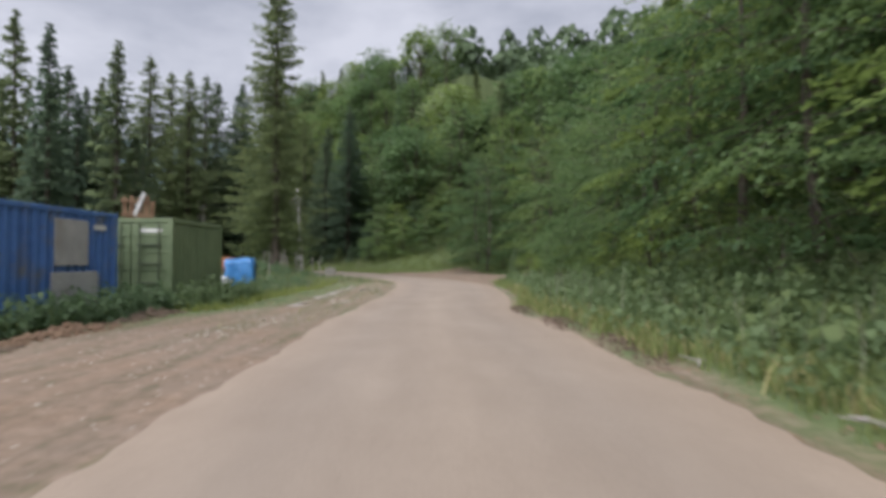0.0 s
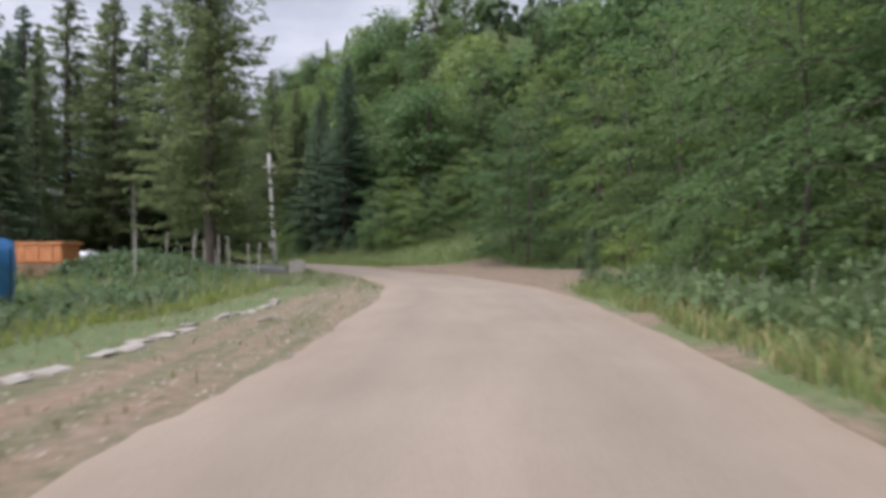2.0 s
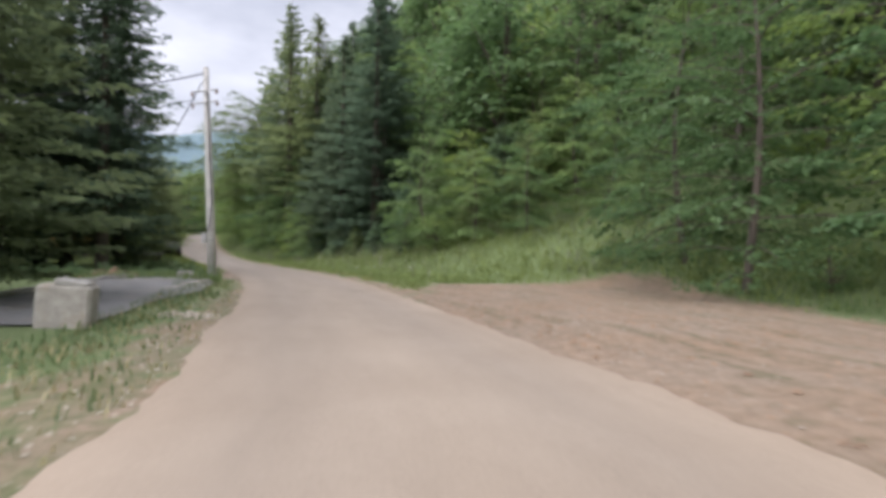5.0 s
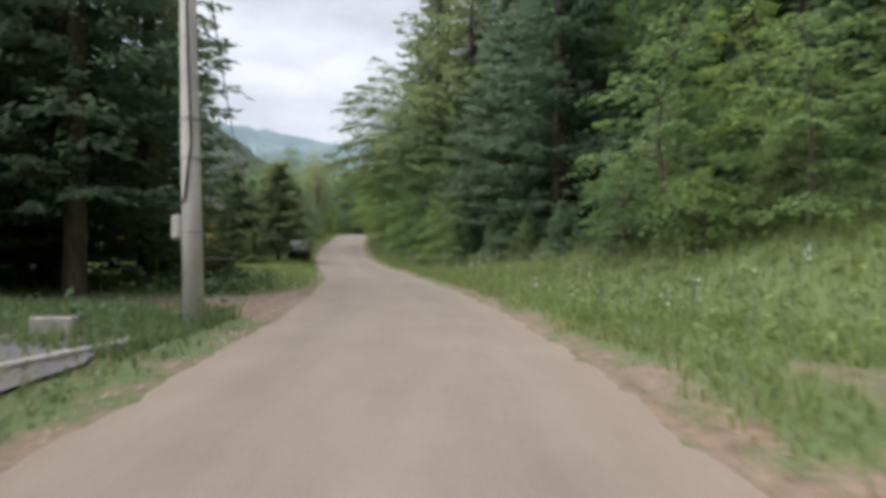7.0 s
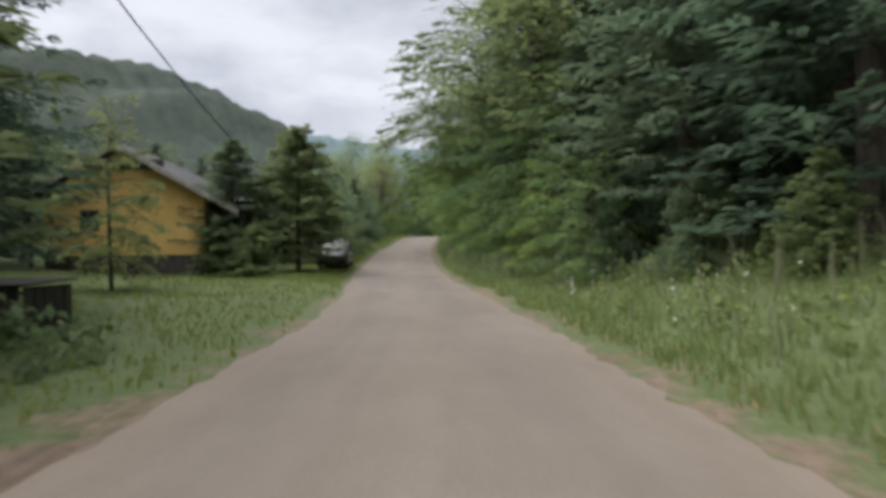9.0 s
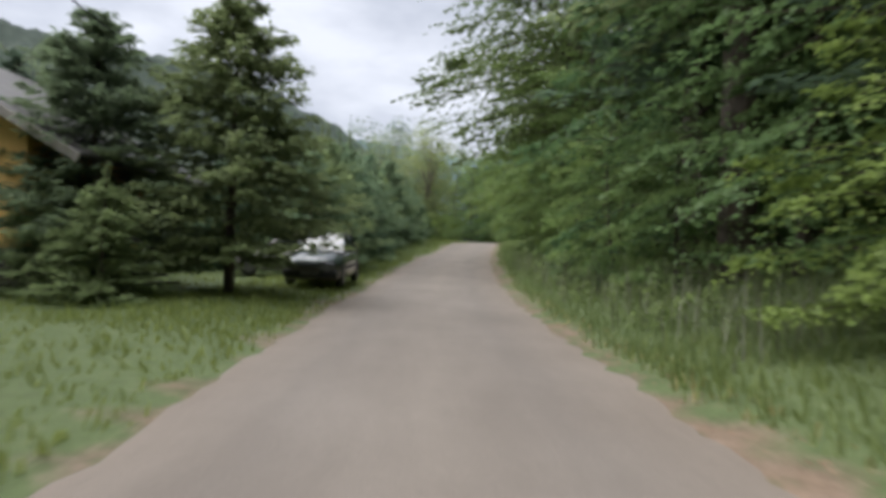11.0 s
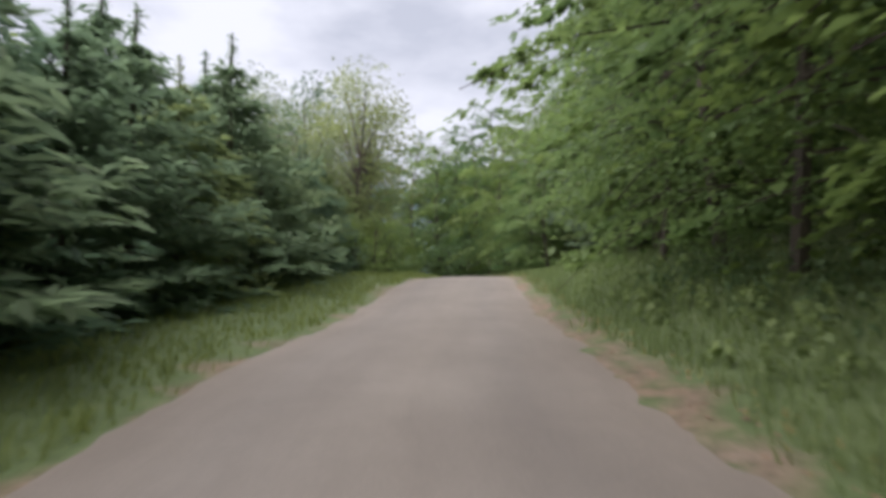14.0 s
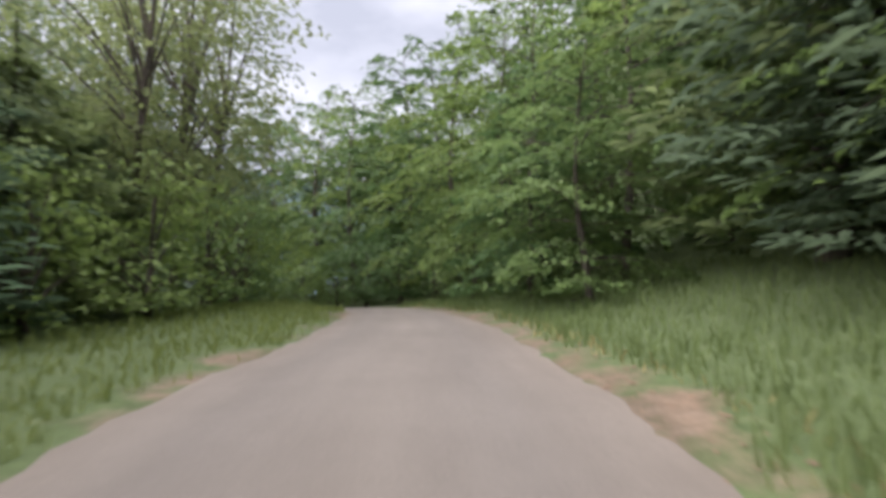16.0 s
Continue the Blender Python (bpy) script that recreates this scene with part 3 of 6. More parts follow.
def broadleaf_meshes(name, seed, height, radius, leaves, size, mat, bark=M_BARK, low=0.08, clumps=46, open_crown=False):
    """Trunk and crown of a broadleaved tree whose branches come in flat layered sprays."""
    r = np.random.default_rng(seed)
    bm = bmesh.new()
    lean = r.normal(0, 0.05, 2)
    tr = height * (0.008 if open_crown else 0.016) + 0.03
    pts = [(lean[0] * k * height * 0.15 + 0.06 * math.sin(k * 1.7 + seed), lean[1] * k * height * 0.15, height * 0.92 * k / 6 - 0.3) for k in range(7)]
    tube(bm, pts, [tr * (1.15 - 0.155 * k) for k in range(7)], 7)
    # clump middles: uneven outline, denser towards the outside
    z = low + (1 - low) * r.beta(1.35, 1.35, clumps)
    a = r.uniform(0, 2 * np.pi, clumps)
    shape = np.sin(np.clip((z - low) / (1 - low), 0.03, 0.985) * np.pi) ** 0.62
    rad = radius * shape * np.sqrt(r.uniform(0.12, 1.0, clumps)) * r.uniform(0.75, 1.15, clumps)
    mid = np.c_[rad * np.cos(a), rad * np.sin(a), z * height]
    for k in range(0, clumps, 2 if clumps < 60 else 3):
        base = Vector(pts[1]).lerp(Vector(pts[5]), min(1, max(0, z[k] * 0.95 - 0.16)))
        tip = Vector(mid[k])
        tube(bm, [base, base.lerp(tip, 0.5) + Vector((0, 0, 0.12 * height * 0.2)), tip], [tr * 0.42, tr * 0.25, tr * 0.07], 4, False)
    trunk = bpy.data.meshes.new(name + "_trunk")
    bm.to_mesh(trunk)
    bm.free()
    trunk.materials.append(bark)
    # leaves: each clump is a few tilted sprays of leaves
    which = r.integers(0, clumps, leaves)
    spray = r.integers(0, 5, leaves)
    key = which * 5 + spray
    s_dir = unit(np.c_[mid[key // 5 % clumps][:, :2], np.zeros(leaves)] + 1e-3)
    kk = np.arange(clumps * 5)
    s_off = np.clip(np.c_[r.normal(0, 0.17 * radius, len(kk)), r.normal(0, 0.17 * radius, len(kk)), r.normal(0, 0.05 * height, len(kk))], -0.3 * radius, 0.3 * radius)
    s_nrm = unit(np.c_[r.normal(0, 0.22, len(kk)), r.normal(0, 0.22, len(kk)), np.ones(len(kk))])
    out = unit(np.c_[np.cos(a), np.sin(a), -0.3 + 0 * a])
    s_nrm = unit(s_nrm + 0.35 * out[kk // 5] * np.array([1, 1, 0]))
    big = radius * (0.2 if open_crown else 0.26)
    local = np.clip(np.c_[r.normal(0, 1, leaves), r.normal(0, 1, leaves), r.normal(0, 0.07, leaves)], -1.7, 1.7) * big
    nn = s_nrm[key]
    t1 = unit(np.cross(nn, np.tile([0.3, 1, 0.1], (leaves, 1))))
    t2 = np.cross(nn, t1)
    cen = mid[which] + s_off[key] + t1 * local[:, :1] * 0.8 + t2 * local[:, 1:2] * 0.8 + nn * local[:, 2:3]
    cen[:, 2] -= 0.12 * (local[:, 0] ** 2 + local[:, 1] ** 2) / big
    cen[:, 2] = np.maximum(cen[:, 2], 0.12 + 0.25 * r.random(leaves))
    nrm = unit(nn + r.normal(0, 0.3, (leaves, 3)))
    way = unit(s_dir + r.normal(0, 0.7, (leaves, 3)) + np.array([0, 0, -0.35]))
    ln = size * r.uniform(0.65, 1.3, leaves)
    v, f = leaf_quads(cen, nrm, way, ln, ln * 0.6)
    return trunk, mesh_np(name + "_crown", v, f, mat)


def bough_meshes(name, seed, height, radius, leaves, size, mat, boughs=34, low=0.06, droop=0.32, spread=0.5, bark=M_BARK):
    """Trunk and crown of a beech-like tree: long arching boughs, each a flat spray of side twigs set with leaves."""
    r = np.random.default_rng(seed)
    bm = bmesh.new()
    tr = height * 0.008 + 0.025
    bend = r.normal(0, 0.035, 2) * height
    pts = [(bend[0] * math.sin(k * 0.6), bend[1] * math.sin(k * 0.5), height * 0.94 * k / 6 - 0.35 * (k == 0)) for k in range(7)]
    tube(bm, pts, [tr * (1.2 - 0.18 * k) for k in range(7)], 7)
    f = low + (0.96 - low) * (np.arange(boughs) + r.uniform(0, 0.9, boughs)) / boughs
    az = np.arange(boughs) * 2.4 + r.normal(0, 0.35, boughs)
    g = (f - low) / (1 - low)
    L = radius * np.clip(1.08 - 0.85 * g ** 2.1, 0.18, 1) * (0.8 + 0.2 * np.minimum(1, g * 6)) * r.uniform(0.72, 1.14, boughs)
    rise = np.tan(np.radians(6 + 40 * g ** 1.5 + r.normal(0, 6, boughs)))
    hang = droop * (1.15 - 0.8 * g) * r.uniform(0.6, 1.4, boughs)
    sway = r.normal(0, 0.18, boughs)
    foot = np.c_[np.interp(f * height, [p[2] for p in pts], [p[0] for p in pts]), np.interp(f * height, [p[2] for p in pts], [p[1] for p in pts]), f * height]

    def on_bough(b, t):
        a = az[b] + sway[b] * t
        return foot[b] + np.stack([np.cos(a) * L[b] * t, np.sin(a) * L[b] * t, L[b] * (rise[b] * t - (rise[b] * 0.4 + hang[b]) * t * t)], -1), a

    for b in range(boughs):
        line = [Vector(on_bough(b, t)[0]) for t in (0.0, 0.35, 0.7, 1.0)]
        tube(bm, line, [float(tr * 0.34 * (1 - 0.5 * g[b])), tr * 0.22, tr * 0.11, 0.006], 4, False)
    trunk = bpy.data.meshes.new(name + "_trunk")
    bm.to_mesh(trunk)
    bm.free()
    trunk.materials.append(bark)
    b = r.choice(boughs, leaves, p=L ** 1.7 / (L ** 1.7).sum())
    tw = np.floor((0.03 + 0.97 * r.random(leaves) ** 0.75) * 11)
    side = np.where(r.random(leaves) < 0.5, -1.0, 1.0)
    t = np.clip((tw + 0.25 * side) / 11, 0.05, 1.0)
    base, a = on_bough(b, t)
    u = r.random(leaves) ** 0.75
    twig = spread * L[b] * np.sin(np.clip(t * 1.05 + 0.12, 0, 1) * np.pi) ** 0.6 * (0.7 + 0.5 * np.sin(tw * 7.3 + b * 1.9) ** 2) + 0.12
    ta = a + side * (0.95 - 0.35 * t)
    out = np.c_[np.cos(ta), np.sin(ta), -0.12 - 0.35 * u * hang[b] / droop]
    tilt = 0.22 * np.sin(tw * 3.7 + b * 2.3)
    cen = base + out * (twig * u)[:, None] + np.c_[r.normal(0, 0.05, leaves), r.normal(0, 0.05, leaves), r.normal(0, 0.035, leaves) + tilt * u * twig * 0.5]
    cen[:, 2] = np.maximum(cen[:, 2], 0.1 + 0.25 * r.random(leaves))
    nrm = unit(np.c_[r.normal(0, 0.3, leaves) + 0.3 * np.cos(az[b]), r.normal(0, 0.3, leaves) + 0.3 * np.sin(az[b]), np.ones(leaves)])
    way = unit(out + r.normal(0, 0.45, (leaves, 3)) + np.array([0, 0, -0.25]))
    ln = size * r.uniform(0.65, 1.3, leaves)
    v, q = leaf_quads(cen, nrm, way, ln, ln * 0.62)
    return trunk, mesh_np(name + "_crown", v, q, mat)


def spruce_meshes(name, seed, height, radius, mat, clear=0.06, step=0.42, arms=8, twigs=26, ragged=0.15, droop=0.35, fat=1.0, top=0.46, slim=0.45, leader=0.0, taper=0.82):
    """Trunk and crown of a spruce: whorls of arms that hang and turn up at the tip, each a row of needle twigs."""
    r = np.random.default_rng(seed)
    bm = bmesh.new()
    tr = height * 0.011 + 0.03
    tube(bm, [(0, 0, -0.3), (0.02, 0, height * 0.4), (0, 0.02, height * 0.8), (0, 0, height)], [tr * 1.2, tr * 0.8, tr * 0.35, 0.012], 8)
    C, N, W, LN = [], [], [], []
    z, full = height * clear, height * (1 - leader)
    while z < height * 0.985:
        f = min(1.0, (z - height * clear) / (full - height * clear))
        base_r = radius * (1 - f) ** taper * (0.55 + 0.45 * min(1.0, f * 5 + 0.3)) + (0.12 if f < 1 else 0.05)
        for j in range(max(4, int(arms * (0.6 + 0.4 * (1 - f)))) if f < 1 else 2):
            a = r.uniform(0, 2 * np.pi)
            L = base_r * r.uniform(1 - 2.6 * ragged, 1 + ragged)
            zz = z + r.uniform(-0.5, 0.5) * step
            m = max(6, int(twigs * (0.3 + 0.7 * L / radius)))
            t = r.uniform(0.01, 1, m) ** 0.65
            hang = -droop * L * (1.25 * t - 0.75 * t * t) * (1 - 0.75 * f) + 0.25 * f * L * t
            ca, sa = math.cos(a), math.sin(a)
            off = r.normal(0, 1, m) * 0.17 * L * (1.05 - 0.75 * t) + r.normal(0, 0.05, m)
            C.append(np.c_[ca * L * t - sa * off, sa * L * t + ca * off, zz + hang - np.abs(off) * 0.25 + r.normal(0, 0.05, m)])
            N.append(np.c_[r.normal(0, 0.35, m), r.normal(0, 0.35, m), np.ones(m)])
            sgn = np.sign(off)
            W.append(np.c_[ca - 0.75 * sa * sgn, sa + 0.75 * ca * sgn, -0.5 - 0.3 * r.random(m)])
            LN.append((0.2 + 0.3 * L * 0.35) * r.uniform(0.7, 1.4, m) * (1.0 if f < 1 else 0.5))
        z += step * (1 - 0.45 * f)
    C, N, W, LN = np.concatenate(C), unit(np.concatenate(N)), unit(np.concatenate(W)), np.concatenate(LN)
    LN = np.clip(LN, 0.1, top)
    v, q = leaf_quads(C, N, W, LN * fat, LN * slim * fat)
    trunk = bpy.data.meshes.new(name + "_trunk")
    bm.to_mesh(trunk)
    bm.free()
    trunk.materials.append(M_BARK)
    return trunk, mesh_np(name + "_crown", v, q, mat)


KINDS = {}
for k in range(3):
    KINDS["beech", k] = (bough_meshes("beech", 11 + k, 11, 3.9, 5200, 0.23, M_BEECH, boughs=36), 11)
    KINDS["nearhazel", k] = (bough_meshes("near_hazel", 25 + k, 5.5, 2.4, 6500, 0.125, M_HAZEL, boughs=30, low=0.03, droop=0.25), 5.5)
    KINDS["wallbeech", k] = (bough_meshes("verge_beech", 18 + k, 10, 4.2, 10500, 0.15, M_VERGE, boughs=42, low=0.12, droop=0.34), 10)
    KINDS["nearbeech", k] = (bough_meshes("near_beech", 15 + k, 10, 4.0, 9500, 0.15, M_BEECH, boughs=38, low=0.05), 10)
    KINDS["crest", k] = (bough_meshes("crest_tree", 35 + k, 9.5, 3.3, 5200, 0.21, M_BEECH, boughs=34, low=0.03), 9.5)
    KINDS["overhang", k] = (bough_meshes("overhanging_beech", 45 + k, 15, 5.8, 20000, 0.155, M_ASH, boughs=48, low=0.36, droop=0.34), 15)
    KINDS["bush", k] = (broadleaf_meshes("bush", 31 + k, 2.3, 1.3, 1500, 0.115, M_HAZEL, low=0.02, clumps=26), 2.3)
    KINDS["wood", k] = (broadleaf_meshes("forest_tree", 41 + k, 13, 3.6, 1600, 0.53, M_BEECH, low=0.15, clumps=40), 13)
    KINDS["spruce", k] = (spruce_meshes("spruce", 51 + k, 20, 3.8, M_SPRUCE, twigs=46, top=0.42, slim=0.3, droop=0.45), 20)
    KINDS["fullspruce", k] = (spruce_meshes("full_spruce", 57 + k, 22, 4.6, M_SPRUCE, clear=0.13, step=0.36, arms=11, twigs=50, ragged=0.2, droop=0.55, top=0.4, slim=0.28), 22)
    KINDS["farspruce", k] = (spruce_meshes("far_spruce", 61 + k, 20, 3.3, M_SPRUCE, step=0.55, arms=8, twigs=8, fat=2.0, top=0.75), 20)
    KINDS["young", k] = (spruce_meshes("young_spruce", 71 + k, 5.0, 2.1, M_YOUNG, clear=0.02, step=0.22, arms=10, twigs=34, ragged=0.16, fat=0.95, top=0.3, slim=0.28, leader=0.16, taper=0.62), 5.0)
    KINDS["shade", k] = (spruce_meshes("shade_spruce", 121 + k, 8, 3.1, M_SPRUCE, clear=0.15, step=0.25, arms=12, twigs=60, ragged=0.16, droop=0.34, top=0.32, slim=0.28, taper=0.6), 8)
    KINDS["tallspruce", k] = (spruce_meshes("tall_spruce", 101 + k, 25, 4.6, M_SPRUCE, clear=0.26, step=0.46, twigs=42, ragged=0.22, droop=0.5, slim=0.36), 25)
for k in range(2):
    KINDS["birch", k] = (broadleaf_meshes("birch", 81 + k, 11, 3.0, 5200, 0.2, M_BIRCH, M_BARK, low=0.18, clumps=56, open_crown=True), 11)
    KINDS["willow", k] = (bough_meshes("willow", 91 + k, 5.5, 2.2, 6500, 0.135, M_BIRCH, boughs=34, low=0.12, droop=0.2), 5.5)

TREE_LABELS = {
    "beech": ("tree", "leafy green beech at the edge of the roadside wood", "tree"),
    "wallbeech": ("tree", "bright green beech leaning its boughs over the road edge", "tree"),
    "nearbeech": ("tree", "green beech with layered boughs hanging over the verge", "tree"),
    "nearhazel": ("hazel_tree", "bright green hazel with fine leaves hanging over the verge", "tree"),
    "fullspruce": ("spruce", "broad dense spruce with long drooping branches", "tree"),
    "crest": ("tree", "dense leafy green tree beside the crest of the road", "tree"),
    "overhang": ("tree", "tall dark-leaved tree spreading its crown over the road", "tree"),
    "bush": ("bush", "low leafy green bush on the roadside bank", "bush"),
    "wood": ("tree", "green broadleaved forest tree on the wooded slope", "tree"),
    "spruce": ("spruce", "tall dark green spruce with hanging branches", "tree"),
    "tallspruce": ("spruce", "very tall spruce leaning its branches over the road", "tree"),
    "farspruce": ("spruce", "dark spruce standing in the forest behind the road", "tree"),
    "young": ("young_spruce", "dense young spruce with branches down to the grass", "tree"),
    "shade": ("spruce", "dense dark spruce hanging its branches over a parked car", "tree"),
    "birch": ("birch_tree", "thin pale-leaved tree with sky showing through its crown", "tree"),
    "willow": ("willow_tree", "grey-green willow with a loose leafy crown", "tree"),
}
planted = 0


def plant(kind, x, y, height, turn=None, wide=1.0, sink=0.0, group=""):
    """One tree of a kind at a place, standing on the ground."""
    global planted
    planted += 1
    (trunk, crown), full = KINDS[kind, planted % (2 if kind in ("birch", "willow") else 3)]
    name, label, cat = TREE_LABELS[kind]
    f = height / full
    m = pose(x, y, gz(x, y) - sink, 0, 0, rng.uniform(0, 360) if turn is None else turn) @ Matrix.Diagonal((f * wide, f * wide, f, 1))
    t = thing(name, label, cat, m, group or "trees of the roadside wood")
    part("trunk", trunk, None, t)
    part("crown", crown, None, t)
    return t


# wood on the bank: an edge row behind the verge, then a row up the slope
s = -4.0
while s < 33:
    x, y = place(s, float(right_edge(s)) + rng.uniform(5.2, 6.4))
    plant("nearbeech", x, y, rng.uniform(8.5, 11.0))
    x, y = place(s + 1.7, float(right_edge(s)) + rng.uniform(3.5, 4.3))
    plant("bush" if rng.random() < 0.6 else "nearhazel", x, y, rng.uniform(1.5, 2.3))
    s += rng.uniform(3.0, 3.8)
s = -2.0
while s < 34:
    x, y = place(s, float(right_edge(s)) + rng.uniform(9.5, 11.5))
    plant("beech", x, y, rng.uniform(12, 15))
    s += rng.uniform(3.4, 4.4)
# trees round the gravel bay
for s, u, h, kind in [(35.6, 6.8, 10.5, "nearbeech"), (39.4, 8.6, 11, "nearbeech"), (43.5, 9.2, 12, "nearbeech"), (47.2, 9.8, 11.5, "nearbeech"), (51.0, 11.0, 12, "beech"), (55.5, 9.2, 11, "nearbeech"),
                      (59.5, 10.8, 11, "nearbeech"), (61.5, 15.0, 11, "beech"), (41, 12.8, 13, "beech"), (46, 14, 13, "beech"), (56, 16, 13, "beech"), (64.5, 17, 11, "beech"),
                      (35.9, 2.9, 1.9, "bush"), (34.2, 4.2, 2.0, "bush"), (36.8, 5.2, 2.2, "nearhazel"), (33.0, 5.4, 2.3, "bush"), (44.5, 7.4, 1.7, "bush"), (49.0, 8.6, 1.8, "bush"), (53.5, 9.8, 1.6, "bush"),
                      (64.2, 12.6, 3.4, "nearhazel"), (66.8, 12.2, 5.4, "nearhazel"), (69.5, 12.8, 6.5, "nearhazel"), (61.0, 12.4, 2.0, "bush"), (72.5, 12.5, 8, "beech"), (67.5, 15.5, 9, "beech"), (71, 16.5, 10, "beech")]:
    x, y = place(s, float(right_edge(s)) + u)
    plant(kind, x, y, h)
for x, y, h, kind in [(-9.1, 74.2, 6.6, "nearhazel"), (-6.4, 71.6, 5.0, "nearhazel"), (-3.6, 71.0, 5.4, "nearhazel"), (-7.6, 75.8, 6.2, "nearhazel"), (-11.2, 76.4, 3.0, "bush"), (-8.6, 72.6, 2.2, "bush")]:
    plant(kind, x, y, h)
plant("young", 4.6, 40.6, 2.3, wide=0.6, group="young spruces beside the meadow")
# dark spruces beside the meadow
for s, u, h in [(75.5, 13.5, 10), (78.5, 11.4, 9.5), (81.5, 10.2, 11), (84, 6.2, 20), (87, 8.0, 22), (90, 5.6, 18), (93.5, 7.5, 20), (97, 6.5, 18), (81, 14.5, 13), (87, 13.5, 14), (72, 15, 11)]:
    x, y = place(s, float(right_edge(s)) + u)
    plant("spruce" if s > 83 and u < 12 else "beech", x, y, h, wide=1.2, group="spruces beside the meadow")
for s, u, h in [(73.6, 10.6, 6.2), (75.6, 9.2, 5.6), (77.4, 8.0, 5.8), (79.6, 7.0, 5.0), (72.0, 12.0, 6.0), (77, 5.6, 2.0), (80.3, 4.9, 2.6), (83, 4.4, 2.4), (86.5, 4.2, 2.8), (89.5, 3.6, 3.2), (92, 3.4, 3.4), (95, 3.3, 3.0), (71.5, 7.4, 3.0)]:
    x, y = place(s, float(right_edge(s)) + u)
    plant("young", x, y, h, group="young spruces beside the meadow")
# broadleaved edge further on
s = 98.0
while s < 156:
    x, y = place(s, float(right_edge(s)) + rng.uniform(3.7, 4.5) + 0.8 * (s < 112) + 0.7 * (109 < s < 138) + 2.8 * (139 < s < 149))
    plant("nearbeech" if s < 109 else "wallbeech", x, y, rng.uniform(9.5, 11.5) + 3.0 * (117 < s < 137))
    x, y = place(s + 1.6, float(right_edge(s)) + rng.uniform(8.4, 9.6))
    plant("beech", x, y, rng.uniform(11, 14))
    s += rng.uniform(3.2, 4.0)
for s, u, h in [(103.7, 3.6, 4.8), (107.8, 3.2, 5.3), (111.9, 4.0, 5.5), (115.7, 4.2, 5.1), (120.9, 4.4, 5.1), (150.2, 2.6, 6.0), (153.4, 2.4, 6.2), (89.5, 3.0, 3.4), (93.0, 2.9, 4.2), (96.2, 3.2, 4.6)]:
    x, y = place(s, float(right_edge(s)) + u)
    plant("nearhazel", x, y, h)
for s, u, h in [(105.6, 2.2, 1.2), (109.7, 2.1, 1.4), (132.3, 3.8, 1.4)]:
    x, y = place(s, float(right_edge(s)) + u)
    plant("bush", x, y, h)
for s, u, h in [(97.5, 5.6, 22), (103, 4.6, 25), (107.5, 5.4, 24), (143, 8.0, 25), (151.5, 8.4, 24)]:
    x, y = place(s, float(right_edge(s)) + u)
    plant("tallspruce", x, y, h, wide=1.25 if s < 110 else 1.1)
# spruces added for their dark needles, standing in for shade in the recessed edge
for s, u, h in [(139.8, 6.4, 15), (142.2, 5.4, 18), (145.0, 5.2, 17), (147.6, 5.8, 18)]:
    x, y = place(s, float(right_edge(s)) + u)
    plant("spruce", x, y, h, wide=1.2)
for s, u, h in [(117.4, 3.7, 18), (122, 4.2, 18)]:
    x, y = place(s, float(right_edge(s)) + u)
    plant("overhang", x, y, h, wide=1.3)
# rows of forest up the slope
for row, (u0, h0) in enumerate([(12.5, 12), (18, 13), (25, 14), (33, 14)]):
    s = -4.0 + row * 1.7
    while s < 158:
        if 33 < s < 74 and row == 0:
            s += 3
            continue
        x, y = place(s, float(right_edge(s)) + u0 + rng.uniform(-2, 2) + (2.5 if 33 < s < 74 else 0))
        plant("farspruce" if rng.random() < (0.3 if row > 1 else 0.18) else "wood", x, y, h0 * rng.uniform(0.8, 1.2), wide=rng.uniform(1.0, 1.25))
        s += rng.uniform(4.0, 5.6) + row * 0.5

for k in range(12):
    x, y = place(rng.uniform(54, 78), rng.uniform(23, 36))
    plant("wood", float(x), float(y), rng.uniform(11, 15), wide=1.25)
for k in range(34):
    s = rng.uniform(152, 186)
    x, y = place(s, rng.uniform(12, 44))
    plant("wood", x, y, rng.uniform(11, 15), wide=1.2)

# spruces on the valley side
plant("fullspruce", -13.4, 46.2, 25, wide=0.85, group="tall spruces behind the yard")
plant("fullspruce", -30.2, 74.0, 14, group="tall spruces behind the pole")
for x, y, h in [(-15.6, 52.0, 19), (-27.2, 52.0, 13.5), (-25.0, 47, 12)]:
    plant("spruce", x, y, h, wide=1.1, group="tall spruces behind the yard")
for x, y, h in [(-26.5, 63.0, 21), (-27.5, 68.0, 22), (-26.0, 70.0, 19), (-31.0, 69.5, 20), (-31.5, 65.5, 22), (-36.5, 69.0, 19), (-26, 58, 20), (-31, 60, 22), (-36, 62, 20)]:
    plant("spruce", x, y, h, wide=1.15, group="tall spruces behind the pole")
plant("fullspruce", -23.7, 66.0, 21, group="tall spruces behind the pole")
for k in range(36):
    a = rng.uniform(0, 1)
    x, y = -26 - 36 * a + rng.uniform(-7, 7), 58 + 12 * a + rng.uniform(-12, 26)
    if y - 69.6 < 0.36 * (-15.8 - x) and x < -30:
        plant("farspruce", x, y, rng.uniform(15, 25), group="spruce wood across the yard")
for k in range(26):
    plant("farspruce", rng.uniform(-62, -24), rng.uniform(44, 62) if k % 2 else rng.uniform(24, 50) - 2, rng.uniform(12, 19), group="spruce wood across the yard") if k % 2 else plant("farspruce", rng.uniform(-75, -46), rng.uniform(10, 60), rng.uniform(14, 22), group="spruce wood across the yard")
for x, y, h in [(-35.1, 79.7, 6.0)]:
    plant("willow", x, y, h, wide=0.75, group="garden trees round the house")
